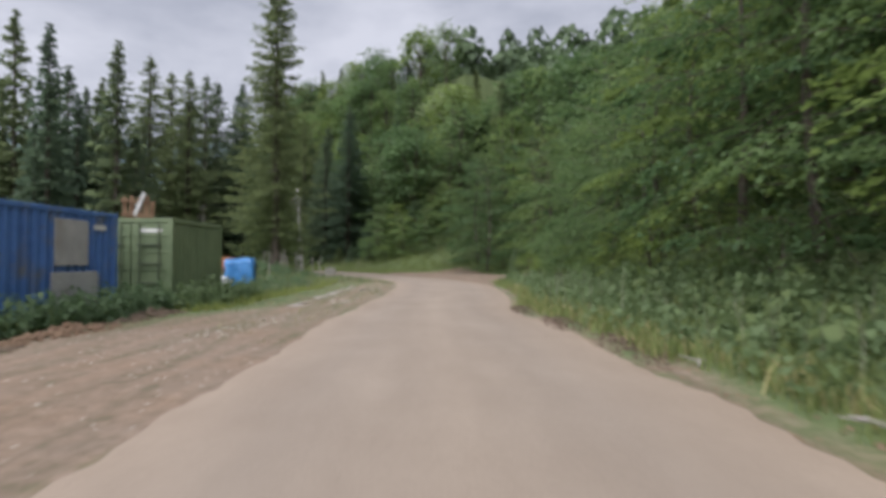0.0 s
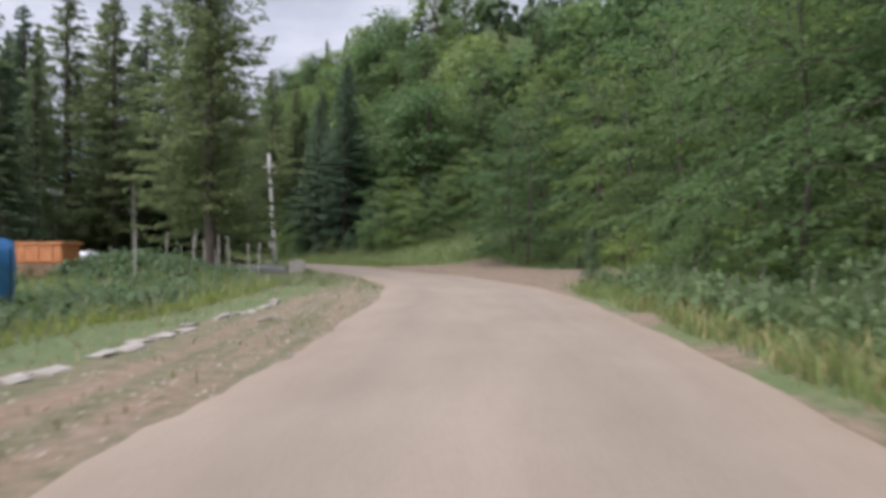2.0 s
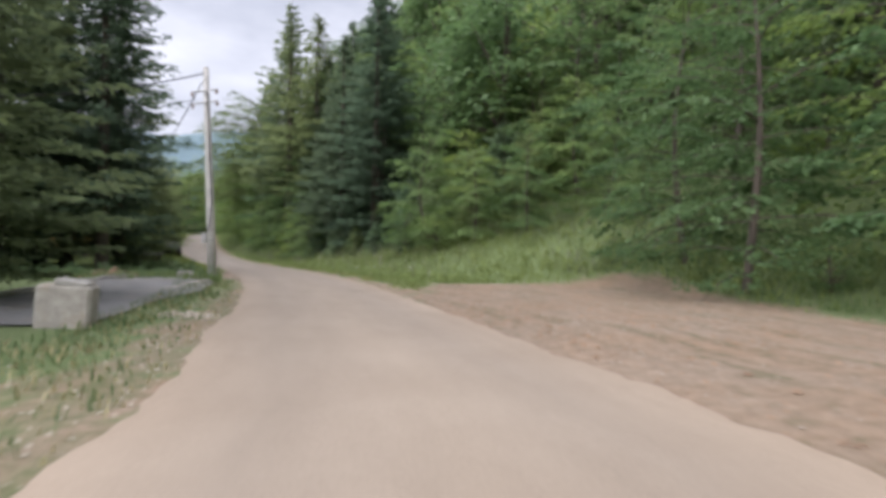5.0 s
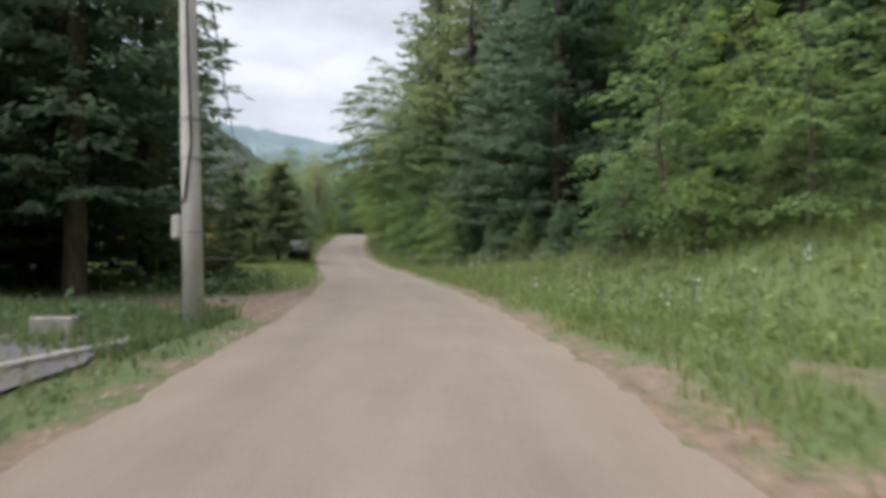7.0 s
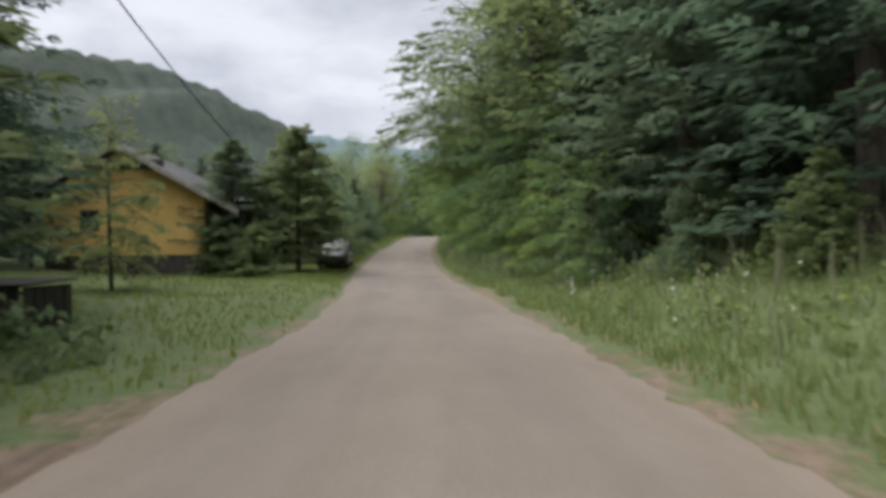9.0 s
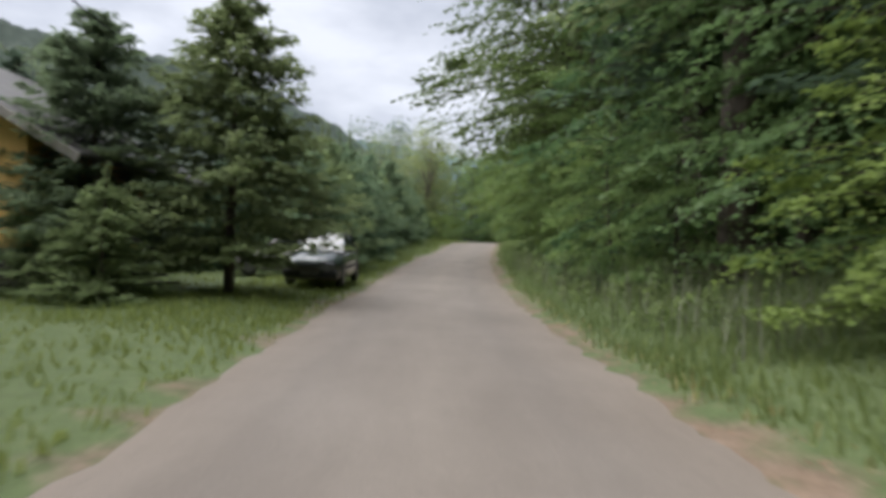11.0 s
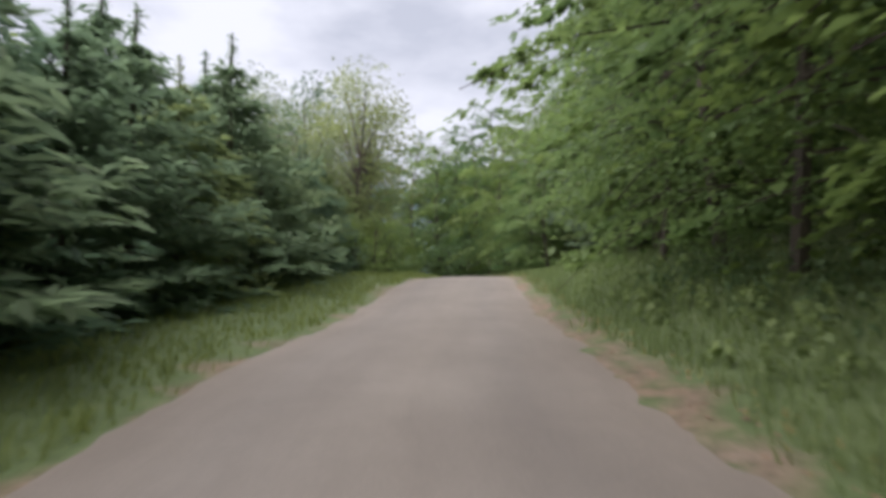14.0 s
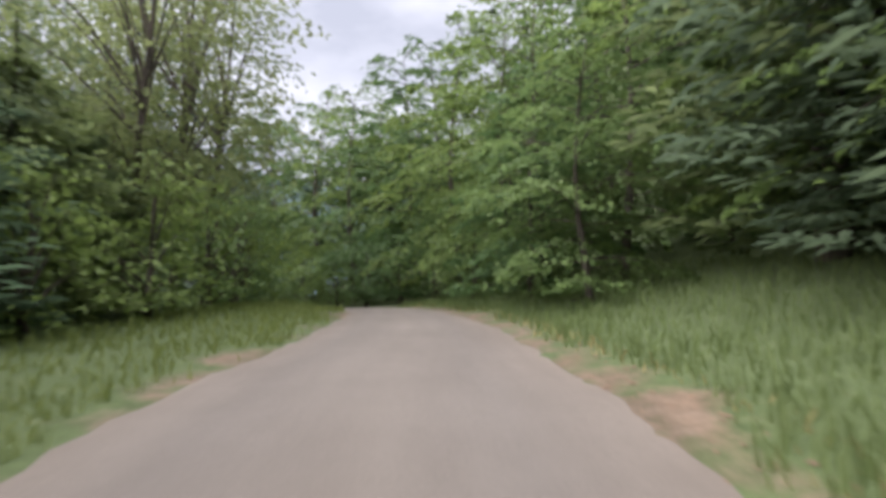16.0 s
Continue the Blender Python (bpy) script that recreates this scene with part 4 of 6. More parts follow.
# young spruces and garden trees beyond the side track
for s, d, h in [(112.6, -11.5, 4.6), (114.6, -9.6, 5.2)]:
    x, y = place(s, d)
    plant("young", x, y, h, wide=1.2, group="hedge of young spruces")
s = 114.2
while s < 152:
    x, y = place(s, -6.0 - 0.9 * float(smoothstep(114, 120, s)) + rng.uniform(-0.5, 0.5))
    plant("young", x, y, float(np.interp(s, [114, 124, 134, 150], [6.0, 7.4, 7.2, 5.6])) * rng.uniform(0.82, 1.1), wide=rng.uniform(1.08, 1.28), group="hedge of young spruces")
    s += rng.uniform(1.7, 2.3)
for s, d, h in [(119, -10.2, 7.6), (124, -10, 8.4), (129, -9.6, 8.8), (135, -9.6, 9), (141, -9.8, 8.6)]:
    x, y = place(s, d)
    plant("young", x, y, h, wide=1.0, group="hedge of young spruces")
for s, d, h in [(84.3, -13.4, 5.6), (80.0, -17.5, 5.6), (96, -26, 6.5), (104, -18, 7), (100, -36, 8), (110, -22, 8), (108, -14, 7), (90, -40, 8), (116, -28, 9)]:
    x, y = place(s, d)
    plant("willow", x, y, h, group="garden trees round the house")
for s, d, h in [(148.1, -8.3, 8.0), (152.9, -6.5, 10.4), (158.3, -6.2, 13.2), (163.8, -5.3, 13.6), (156.3, -11.4, 11.2), (167.9, -7.8, 15.0), (146.7, -11.4, 8.2), (174.1, -6.6, 15.6), (163.1, -13.2, 13.6), (143.3, -9.8, 7.0)]:
    x, y = place(s, d)
    plant("birch", x, y, h, group="open trees at the crest of the road")
for s, d, h in [(158.3, 5, 10.4), (162.4, 5, 11.7), (167.2, 4.8, 13), (172.7, 5, 13), (164.5, 9, 14.3), (171.3, 9.6, 15.6), (178.2, 6, 14.3), (178.9, 11.4, 15.6), (159.7, 9.8, 14.3), (185, 5.5, 15.6), (193.3, 6.6, 15.6), (201.5, 7.2, 15.6), (182.3, -5.5, 14.3), (190.5, -6.2, 15.6), (198.7, -6, 15.6), (186.4, 12, 16.9)]:
    x, y = place(s, d)
    plant("crest", x, y, h, group="open trees at the crest of the road")
for s, d, h in [(146, -5.3, 2.5), (149.4, -4.9, 2.8), (153, -4.6, 3), (156.6, -4.4, 3.2), (160.4, -4.1, 3.2), (164.5, -3.9, 3.5), (168.6, -4.1, 3.8), (172.7, -4.1, 3.8), (154.9, -7.5, 4), (161.8, -7.5, 4.2), (169.3, -8.6, 4.2),
                (157.6, 3.3, 3), (161.1, 3.1, 3.5), (164.5, 3.1, 3.8), (167.9, 3, 3.8), (171.3, 3, 4), (175.5, 3.1, 4), (179.6, 3, 4), (183.7, 3, 4.2)]:
    x, y = place(s, d)
    plant("bush", x, y, h)

for x, y, h in [(-46.8, 91.0, 6.5), (-47.5, 88.6, 7.0)]:
    plant("tallspruce", x, y, h, wide=1.9, group="hedge of young spruces")


# dense spruces that hang over the parked cars
for s, d, h in [(104.2, -5.4, 7.4), (103.4, -8.4, 6.6)]:
    x, y = place(s, d)
    plant("shade", x, y, h, wide=1.12, group="dense spruces beside the parked cars")
for s, d, h in [(101.2, -6.8, 2.8), (102.4, -8.4, 3.2)]:
    x, y = place(s, d)
    plant("young", x, y, h, wide=1.3, group="dense spruces beside the parked cars")


# woods further off, beyond counting
def far_wood(name, pts, label, mat, per, size):
    """Distant trees in one mesh: each a cone or a rounded head of leaf clumps."""
    p = np.array(pts, float)
    i = np.repeat(np.arange(len(p)), per)
    f, a = rng.random(len(i)), rng.uniform(0, 2 * np.pi, len(i))
    r = np.where(p[i, 4] > 0.5, 0.27 * np.sin(np.pi * (0.08 + 0.9 * f)) ** 0.7, 0.2 * (1 - f) + 0.012) * p[i, 3] * rng.uniform(0.55, 1.1, len(i))
    cen = np.c_[p[i, 0] + r * np.cos(a), p[i, 1] + r * np.sin(a), p[i, 2] + p[i, 3] * (0.05 + 0.95 * f)]
    nrm = unit(np.c_[np.cos(a), np.sin(a), 0.7 + 0 * a] + rng.normal(0, 0.35, (len(i), 3)))
    way = np.c_[np.cos(a), np.sin(a), -0.8 + 0 * a] + rng.normal(0, 0.3, (len(i), 3))
    ln = size * rng.uniform(0.7, 1.4, len(i)) * (1.15 - 0.6 * f * (p[i, 4] < 0.5))
    v, q = leaf_quads(cen, nrm, way, ln, ln * 0.75)
    tagged(new(name, mesh_np(name, v, q, mat)), label, "wood", kind="stuff")


pts = []
for k in range(1500):
    r, a = rng.uniform(60, 300), radians(rng.uniform(28, 150))
    x, y = -20 - math.sin(a) * r, 70 + math.cos(a) * r
    s0, d0, z0 = along(x, y)
    if d0[0] < -45:
        pts.append((x, y, gz(x, y), rng.uniform(8, 17), rng.random() < 0.4))
far_wood("distant_wood", pts, "mixed spruce and broadleaved wood across the valley", M_FARTREE, 34, 2.6)
pts = []
for k in range(9000):
    x, y = rng.uniform(-60, 110), rng.uniform(-10, 230)
    s0, d0, z0 = along(x, y)
    z = gz(x, y)
    if d0[0] > 44 and z > 3.5 and len(pts) < 800 and math.hypot(x + 30, y - 80) < 150:
        pts.append((x, y, z - 0.5, rng.uniform(9, 15), rng.random() < 0.75))
far_wood("hill_wood", pts, "broadleaved wood covering the upper hillside", M_FARTREE, 62, 1.7)


# ---- grass and weeds ----
def grass(name, s, d, height, mat, label, width=0.02, lean=0.35):
    """Blades in one mesh: each a bent strip of two pieces."""
    x, y = place(s, d)
    height = height * (1 + 0.22 * waves(x, y, 0.8, 2))
    z = ground_height(x, y)
    n = len(x)
    a = rng.uniform(0, 2 * np.pi, n)
    side = np.c_[np.cos(a), np.sin(a), 0 * a] * (width * rng.uniform(0.6, 1.4, n))[:, None]
    b = a + rng.uniform(0.8, 2.3, n)
    bend = np.c_[np.cos(b), np.sin(b), 0 * b] * (height * lean * rng.uniform(0.2, 1.6, n))[:, None]
    p = np.c_[x, y, z - 0.03]
    up = np.c_[0 * x, 0 * x, height]
    v = np.stack([p - side, p + side, p + up * 0.6 + bend * 0.35 + side * 0.75, p + up * 0.6 + bend * 0.35 - side * 0.75, p + up * 0.96 + bend + side * 0.1, p + up * 0.96 + bend - side * 0.1], 1).reshape(-1, 3)
    k = np.arange(n)[:, None] * 6
    f = np.concatenate([k + [0, 1, 2, 3], k + [3, 2, 4, 5]])
    tagged(new(name, mesh_np(name, v, f, mat)), label, "grass", kind="stuff")


def scatter(n, s0, s1, side, w0, w1, power=1.4):
    """Random s and d beside the road, thicker near its edge, thinned on bare soil."""
    s = rng.uniform(s0, s1, n)
    w = w0 + (w1 - w0) * rng.random(n) ** power
    d = right_edge(s) + w if side > 0 else left_edge(s) - w
    x, y = place(s, d)
    keep = rng.random(n) * 0.5 > bare(x, y) - 0.04
    return s[keep], d[keep]


def tall(n, lo, hi):
    return rng.uniform(lo, hi, n) * rng.uniform(0.7, 1.25, n)


for n, s0, s1, side, w0, w1, lo, hi, width, mat, label in [
    (24000, -3, 37, 1, 0.35, 5.0, 0.14, 0.4, 0.012, M_GRASS, "tall green grass on the verge below the wood"),
    (3500, -3, 66, 1, 0.0, 1.4, 0.06, 0.18, 0.013, M_DRY, "dry yellowed grass along the road edge"),
    (30000, 60, 98, 1, 0.25, 8.5, 0.09, 0.28, 0.013, M_GRASS, "lush meadow grass rising to the spruces"),
    (9000, 34, 62, 1, 8.6, 15, 0.1, 0.28, 0.024, M_GRASS, "bright green grass bank behind the gravel"),
    (9000, 52, 80, 1, 3, 15, 0.1, 0.28, 0.023, M_GRASS, "lush bright grass on the rising bank"),
    (9000, 98, 122, -1, 0.3, 9, 0.05, 0.13, 0.016, M_GRASS, "short lawn grass round the parked cars"),
    (38000, 96, 161, 1, 0.2, 6.0, 0.12, 0.3, 0.012, M_GRASS, "tall grass on the verge under the hazels"),
    (8000, 16, 40, -1, 3.6, 12, 0.12, 0.3, 0.02, M_GRASS, "rough grass between the road and the yard"),
    (9000, -2, 50, -1, 0.5, 4.5, 0.05, 0.15, 0.014, M_DRY, "sparse dry grass on the sandy shoulder"),
    (3000, 2, 22, -1, 5.2, 6.6, 0.15, 0.45, 0.02, M_GRASS, "weeds growing along the foot of the containers"),
    (5000, 36, 68, -1, 0.4, 2.3, 0.07, 0.2, 0.014, M_GRASS, "short green grass strip beside the road"),
    (4000, 36, 68, -1, 0.2, 2.1, 0.06, 0.16, 0.014, M_DRY, "yellowed short grass strip beside the road"),
    (5200, 64.6, 71.5, -1, 0.9, 10, 0.14, 0.34, 0.02, M_GRASS, "overgrown grass round the pole"),
    (13000, 75, 104, -1, 0.2, 14, 0.06, 0.2, 0.018, M_GRASS, "mown meadow in front of the house"),
    (23000, 98, 161, -1, 0.2, 3.6, 0.08, 0.22, 0.013, M_GRASS, "grass verge in front of the spruce hedge"),
    (8500, 66, 160, 1, 0.02, 0.9, 0.05, 0.16, 0.012, M_DRY, "dry grass at the broken asphalt edge"),
]:
    ss, dd = scatter(n, s0, s1, side, w0, w1)
    grass("grass", ss, dd, tall(len(ss), lo, hi), mat, label, width)
# seed heads standing above the grass
for n, s0, s1, w0, w1 in [(500, 66, 98, 1.2, 6.5), (450, 96, 120, 1.0, 3.4), (200, 0, 30, 1.0, 2.6)]:
    ss, dd = scatter(n, s0, s1, 1, w0, w1, 1.0)
    grass("grass", ss, dd, tall(len(ss), 0.7, 1.1), M_DRY, "pale seed heads of tall grass", 0.012, 0.25)


def weeds(name, s, d, height, size, per, mat, label):
    """Broad-leaved weeds: each a few leaves round a stem."""
    x, y = place(s, d)
    z = ground_height(x, y)
    n = len(x)
    i = np.repeat(np.arange(n), per)
    f = rng.random(n * per)
    a = rng.uniform(0, 2 * np.pi, n * per)
    r = size[i] * rng.uniform(0.4, 1.1, n * per)
    c = np.c_[x[i] + r * np.cos(a), y[i] + r * np.sin(a), z[i] + height[i] * (0.1 + 0.9 * f)]
    nrm = unit(np.c_[0.5 * np.cos(a), 0.5 * np.sin(a), 0.8 + 0 * a] + rng.normal(0, 0.25, (n * per, 3)))
    way = np.c_[np.cos(a), np.sin(a), -0.4 + 0 * a]
    ln = size[i] * rng.uniform(0.6, 1.2, n * per)
    v, q = leaf_quads(c, nrm, way, ln, ln * 0.62)
    tagged(new(name, mesh_np(name, v, q, mat)), label, "weeds", kind="stuff")


ss, dd = scatter(1800, -3, 35, 1, 0.7, 4.6, 0.8)
weeds("weeds", ss, dd, tall(len(ss), 0.3, 0.7), rng.uniform(0.07, 0.2, len(ss)), 16, M_WEED, "nettles and broad-leaved weeds on the verge")
ss, dd = scatter(260, 98, 136, 1, 1.2, 3.0, 1.0)
weeds("weeds", ss, dd, tall(len(ss), 0.3, 0.7), rng.uniform(0.08, 0.18, len(ss)), 14, M_WEED, "leafy weeds in the verge grass")
ss, dd = scatter(150, 65.4, 69.8, -1, 1.0, 9.0, 1.0)
weeds("weeds", ss, dd, tall(len(ss), 0.22, 0.5), rng.uniform(0.08, 0.16, len(ss)), 14, M_WEED, "leafy weeds round the pole")
ss, dd = scatter(260, 16, 44, -1, 4.6, 9, 1.0)
weeds("weeds", ss, dd, tall(len(ss), 0.25, 0.5), rng.uniform(0.1, 0.18, len(ss)), 14, M_WEED, "tall weeds along the yard")
ss, dd = scatter(900, 55, 92, 1, 1.0, 12.0, 0.9)
weeds("weeds", ss, dd, tall(len(ss), 0.3, 0.6), rng.uniform(0.08, 0.18, len(ss)), 12, M_WEED, "leafy plants in the meadow")
ss, dd = np.r_[rng.uniform(76, 79.5, 26), rng.uniform(68, 90, 60)], np.r_[rng.uniform(-9, -4, 26), rng.uniform(3.5, 8, 60)]
weeds("flowers", ss, dd, tall(len(ss), 0.5, 0.8), np.full(len(ss), 0.07), 6, M_FLOWER, "white umbel flowers standing in the grass")


def strip(n, x0, x1, y0, y1):
    """Random s and d over a rectangle of the plan."""
    s0, d0, z0 = along(rng.uniform(x0, x1, n), rng.uniform(y0, y1, n))
    return s0, d0


for n, x0, x1, y0, y1, lo, hi, label in [(130, -6.75, -5.8, 15.8, 21.2, 0.3, 0.75, "dark weeds grown up against the green container"), (240, -7.35, -6.2, 7.5, 16.2, 0.3, 0.75, "weeds along the foot of the blue container"),
                                         (300, -14.0, -9.0, 33.0, 40.5, 0.25, 0.5, "tall weeds covering the low mound in the yard"), (160, -9.5, -6.0, 21.5, 31.0, 0.15, 0.42, "low weeds between the shoulder and the yard")]:
    ss, dd = strip(n, x0, x1, y0, y1)
    weeds("weeds", ss, dd, tall(n, lo, hi), rng.uniform(0.1, 0.22, n), 18, M_WEED, label)
ss, dd = strip(5200, -15.0, -6.2, 21.0, 41.0)
grass("grass", ss, dd, tall(len(ss), 0.2, 0.42), M_GRASS, "rough grass over the yard mound", 0.016)
ss, dd = strip(2600, -15.0, -5.6, 21.0, 41.0)
grass("grass", ss, dd, tall(len(ss), 0.25, 0.5), M_DRY, "dry pale grass between the yard and the road", 0.012, 0.5)
ss, dd = scatter(200, 110, 134, 1, 2.2, 4.4, 0.9)
weeds("weeds", ss, dd, tall(len(ss), 0.4, 0.95), rng.uniform(0.08, 0.18, len(ss)), 18, M_WEED, "nettles and tall weeds on the shady verge")
ss, dd = scatter(34, 3, 16, 1, 1.6, 3.6, 1.0)
weeds("burdock", ss, dd, tall(len(ss), 0.4, 0.65), rng.uniform(0.26, 0.4, len(ss)), 11, M_WEED, "burdock with very large pale green leaves")
ss, dd = scatter(2600, -3, 30, 1, 0.1, 1.3, 1.0)
grass("grass", ss, dd, tall(len(ss), 0.15, 0.4), M_DRY, "dry bleached grass stalks on the road edge", 0.011, 0.8)
ss, dd = scatter(900, 61, 75, 1, 7.5, 14, 1.0)
grass("grass", ss, dd, tall(len(ss), 0.4, 0.8), M_DRY, "dry brownish grass on top of the bank", 0.016, 0.5)
ss, dd = scatter(5000, 53, 76, 1, 5.5, 13, 1.0)
grass("grass", ss, dd, tall(len(ss), 0.2, 0.45), M_GRASS, "long bright grass on the bank", 0.018, 0.5)

ss, dd = rng.uniform(75.5, 82, 170), rng.uniform(-9, -4, 170)
keep = ss + 0.95 * (-2.3 - dd) > 78.8
weeds("weeds", ss[keep], dd[keep], tall(int(keep.sum()), 0.3, 0.65), rng.uniform(0.1, 0.24, int(keep.sum())), 16, M_WEED, "broad-leaved weeds behind the turning bay")


# ---- yard: containers, tanks, posts ----
def corrugated(bm, x, y0, y1, z0, z1, pitch=0.28, depth=0.055, along_x=False):
    """A sheet with trapezoid ribs standing upright."""
    n = max(1, round((y1 - y0) / pitch))
    p = (y1 - y0) / n
    prof = []
    for k in range(n):
        a = y0 + k * p
        prof += [(a, 0), (a + 0.3 * p, 0), (a + 0.42 * p, -depth), (a + 0.88 * p, -depth)]
    prof.append((y1, 0))
    lo, hi = [], []
    for a, o in prof:
        q = (a, x + o) if along_x else (x + o, a)
        lo.append(bm.verts.new((*q, z0)))
        hi.append(bm.verts.new((*q, z1)))
    for k in range(len(prof) - 1):
        bm.faces.new((lo[k], lo[k + 1], hi[k + 1], hi[k]))
    return bm


def container(length, m, paint, label, doors=True, width=2.44, height=2.59):
    """A steel container: front right bottom corner at the origin, length along +y, body to the left."""
    c = thing("shipping_container", label, "container", m)
    fr = bmesh.new()
    for x in (-0.07, -width + 0.07):
        for y in (0.08, length - 0.08):
            box(fr, (0.14, 0.16, height), (x, y, height / 2), bevel=0.012)
        for z in (0.08, height - 0.06):
            box(fr, (0.1, length - 0.32, 0.12), (x, length / 2, z), bevel=0.01)
    for y in (0.08, length - 0.08):
        for z in (0.08, height - 0.06):
            box(fr, (width - 0.28, 0.1, 0.12), (-width / 2, y, z), bevel=0.01)
    part("frame", fr, paint, c)
    for x in (-0.025, -width + 0.06):
        part("side_panel", corrugated(bmesh.new(), x, 0.16, length - 0.16, 0.14, height - 0.12), paint, c)
    part("end_panel", corrugated(bmesh.new(), length - 0.03, -width + 0.14, -0.14, 0.14, height - 0.12, along_x=True), paint, c)
    part("roof_panel", boxed((width - 0.2, length - 0.2, 0.03), (-width / 2, length / 2, height - 0.03)), paint, c)
    part("floor_panel", boxed((width - 0.2, length - 0.2, 0.05), (-width / 2, length / 2, 0.16)), M_BOARD, c)
    if doors:
        for k, x in enumerate((-0.67, -1.77)):
            d = part("door", boxed((1.07, 0.05, height - 0.3), (x, 0.05, height / 2), bevel=0.012), paint, c)
            for z in (0.55, 1.12, 1.62, 2.1):
                part("door_rib", boxed((1.02, 0.035, 0.09), (x, 0.016, z), bevel=0.01), paint, d)
            for bx in (x - 0.28, x + 0.28):
                part("locking_bar", tube(bmesh.new(), [(bx, -0.02, 0.14), (bx, -0.02, height - 0.12)], 0.022, 8), M_GREENDARK, d, "dark steel locking bar")
            for z in (0.72, 1.28, 1.82):
                part("bar_bracket", boxed((0.72, 0.05, 0.045), (x, -0.035, z), bevel=0.008), M_GREENDARK, d, "dark cross bar with handle")
        part("label_plate", boxed((0.62, 0.012, 0.1), (-0.62, 0.018, 2.24)), M_WHITE, c, "pale plate with unreadable markings")
    else:
        part("end_panel", corrugated(bmesh.new(), 0.06, -width + 0.14, -0.14, 0.14, height - 0.12, along_x=True), paint, c)
    return c


green = container(3.75, pose(-6.87, 16.85, -0.02, 0, 0, 1.5), M_GREEN, "faded olive green steel container with closed double doors")
blue = container(6.06, pose(-7.45, 9.15, -0.03, 0, 0, 0.5), M_BLUE, "blue corrugated container with grey sheet patches on its side", doors=False)
part("window_panel", boxed((0.03, 1.2, 1.06), (0.0, 4.2, 1.8), bevel=0.008), M_PANEL, blue, "grey sheet covering a window opening")
part("window_panel", boxed((0.03, 1.7, 1.08), (0.002, 4.35, 0.58), bevel=0.008), M_PANEL, blue, "larger grey sheet leaning below")
part("marking", boxed((0.008, 0.5, 0.12), (-0.012, 5.3, 2.2)), M_WHITE, blue, "faded white marking")

crate = thing("wooden_crate", "broken brown wooden crate on the container roof", "crate", pose(-8.15, 17.35, 2.57, 0, 0, 14))
for k in range(4):
    part("board", boxed((0.12, 0.03, 0.62 + 0.05 * (k % 2)), (-0.3 + 0.2 * k, -0.3, 0.33), (3, 2 * k - 3, 0), 0.006), M_BROWN, crate)
    part("board", boxed((0.12, 0.03, 0.55), (-0.3 + 0.2 * k, 0.3, 0.28), (-2, 2, 0), 0.006), M_BROWN, crate)
for z in (0.1, 0.5):
    part("batten", boxed((0.8, 0.04, 0.08), (0, -0.34, z), (0, 3, 0), 0.006), M_BROWN, crate)
part("loose_plank", boxed((0.1, 0.025, 0.72), (0.12, -0.4, 0.42), (8, 24, 0), 0.005), M_WHITE, crate, "pale loose plank leaning on the crate")


def tarp_stack(name, size, m, mat, label, category, seed):
    """A boxy load under a wrinkled sheet."""
    t = thing(name, label, category, m)
    bm = bmesh.new()
    bmesh.ops.create_cube(bm, size=1.0, matrix=Matrix.Translation((0, 0, size[2] / 2)) @ Matrix.Diagonal((*size, 1)))
    bmesh.ops.subdivide_edges(bm, edges=bm.edges, cuts=9, use_grid_fill=True)
    for v in bm.verts:
        p = v.co * 2.7 + Vector((seed, 0, 0))
        k = 0.5 + v.co.z / size[2]
        v.co += Vector((noise.noise(p), noise.noise(p + Vector((9, 0, 0))), noise.noise(p + Vector((0, 7, 0))))) * 0.075 * k
        if v.co.z > size[2] * 0.9:
            v.co.z += 0.16 * noise.noise(v.co * 1.6 + Vector((seed, 3, 0))) + 0.05
        v.co.z = max(v.co.z, 0.0)
    part("cover", bm, mat, t, smooth=True)
    for y in (-0.28, 0.28):
        for sx in (1, -1):
            x0 = sx * size[0] / 2
            part("strap", tube(bmesh.new(), [(x0 + 0.05 * sx, y * size[1], size[2] * 0.97), (x0 + 0.06 * sx, y * size[1], 0.1)], 0.012, 5), M_BLACK, t)
    return t


tarp_stack("covered_tank", (1.2, 1.0, 1.3), pose(-8.6, 26.5, gz(-8.6, 26.5) - 0.02, 0, 0, 12), M_TARP, "bright blue tarpaulin over a square tank", "tank", 1)
tarp_stack("covered_stack", (1.9, 1.4, 0.85), pose(-11.6, 27.3, gz(-11.6, 27.3) - 0.02, 0, 0, -8), M_TARP, "low stack under a blue tarpaulin", "stack", 5)
tarp_stack("wrapped_bales", (1.5, 1.1, 0.95), pose(-10.2, 25.2, gz(-10.2, 25.2) - 0.02, 0, 0, 25), M_SHEET, "heap wrapped in crumpled white sheeting", "bales", 9)
tarp_stack("rubble_bag", (0.8, 0.7, 0.6), pose(-8.9, 24.9, gz(-8.9, 24.9) - 0.02, 0, 0, 40), M_SHEET, "crumpled white rubble bag in the weeds", "bag", 13)
tarp_stack("wrapped_bales", (1.6, 1.2, 0.9), pose(-14.6, 37.5, gz(-14.6, 37.5) - 0.02, 0, 0, 10), M_SHEET, "grey-white wrapped load standing in the yard", "bales", 17)

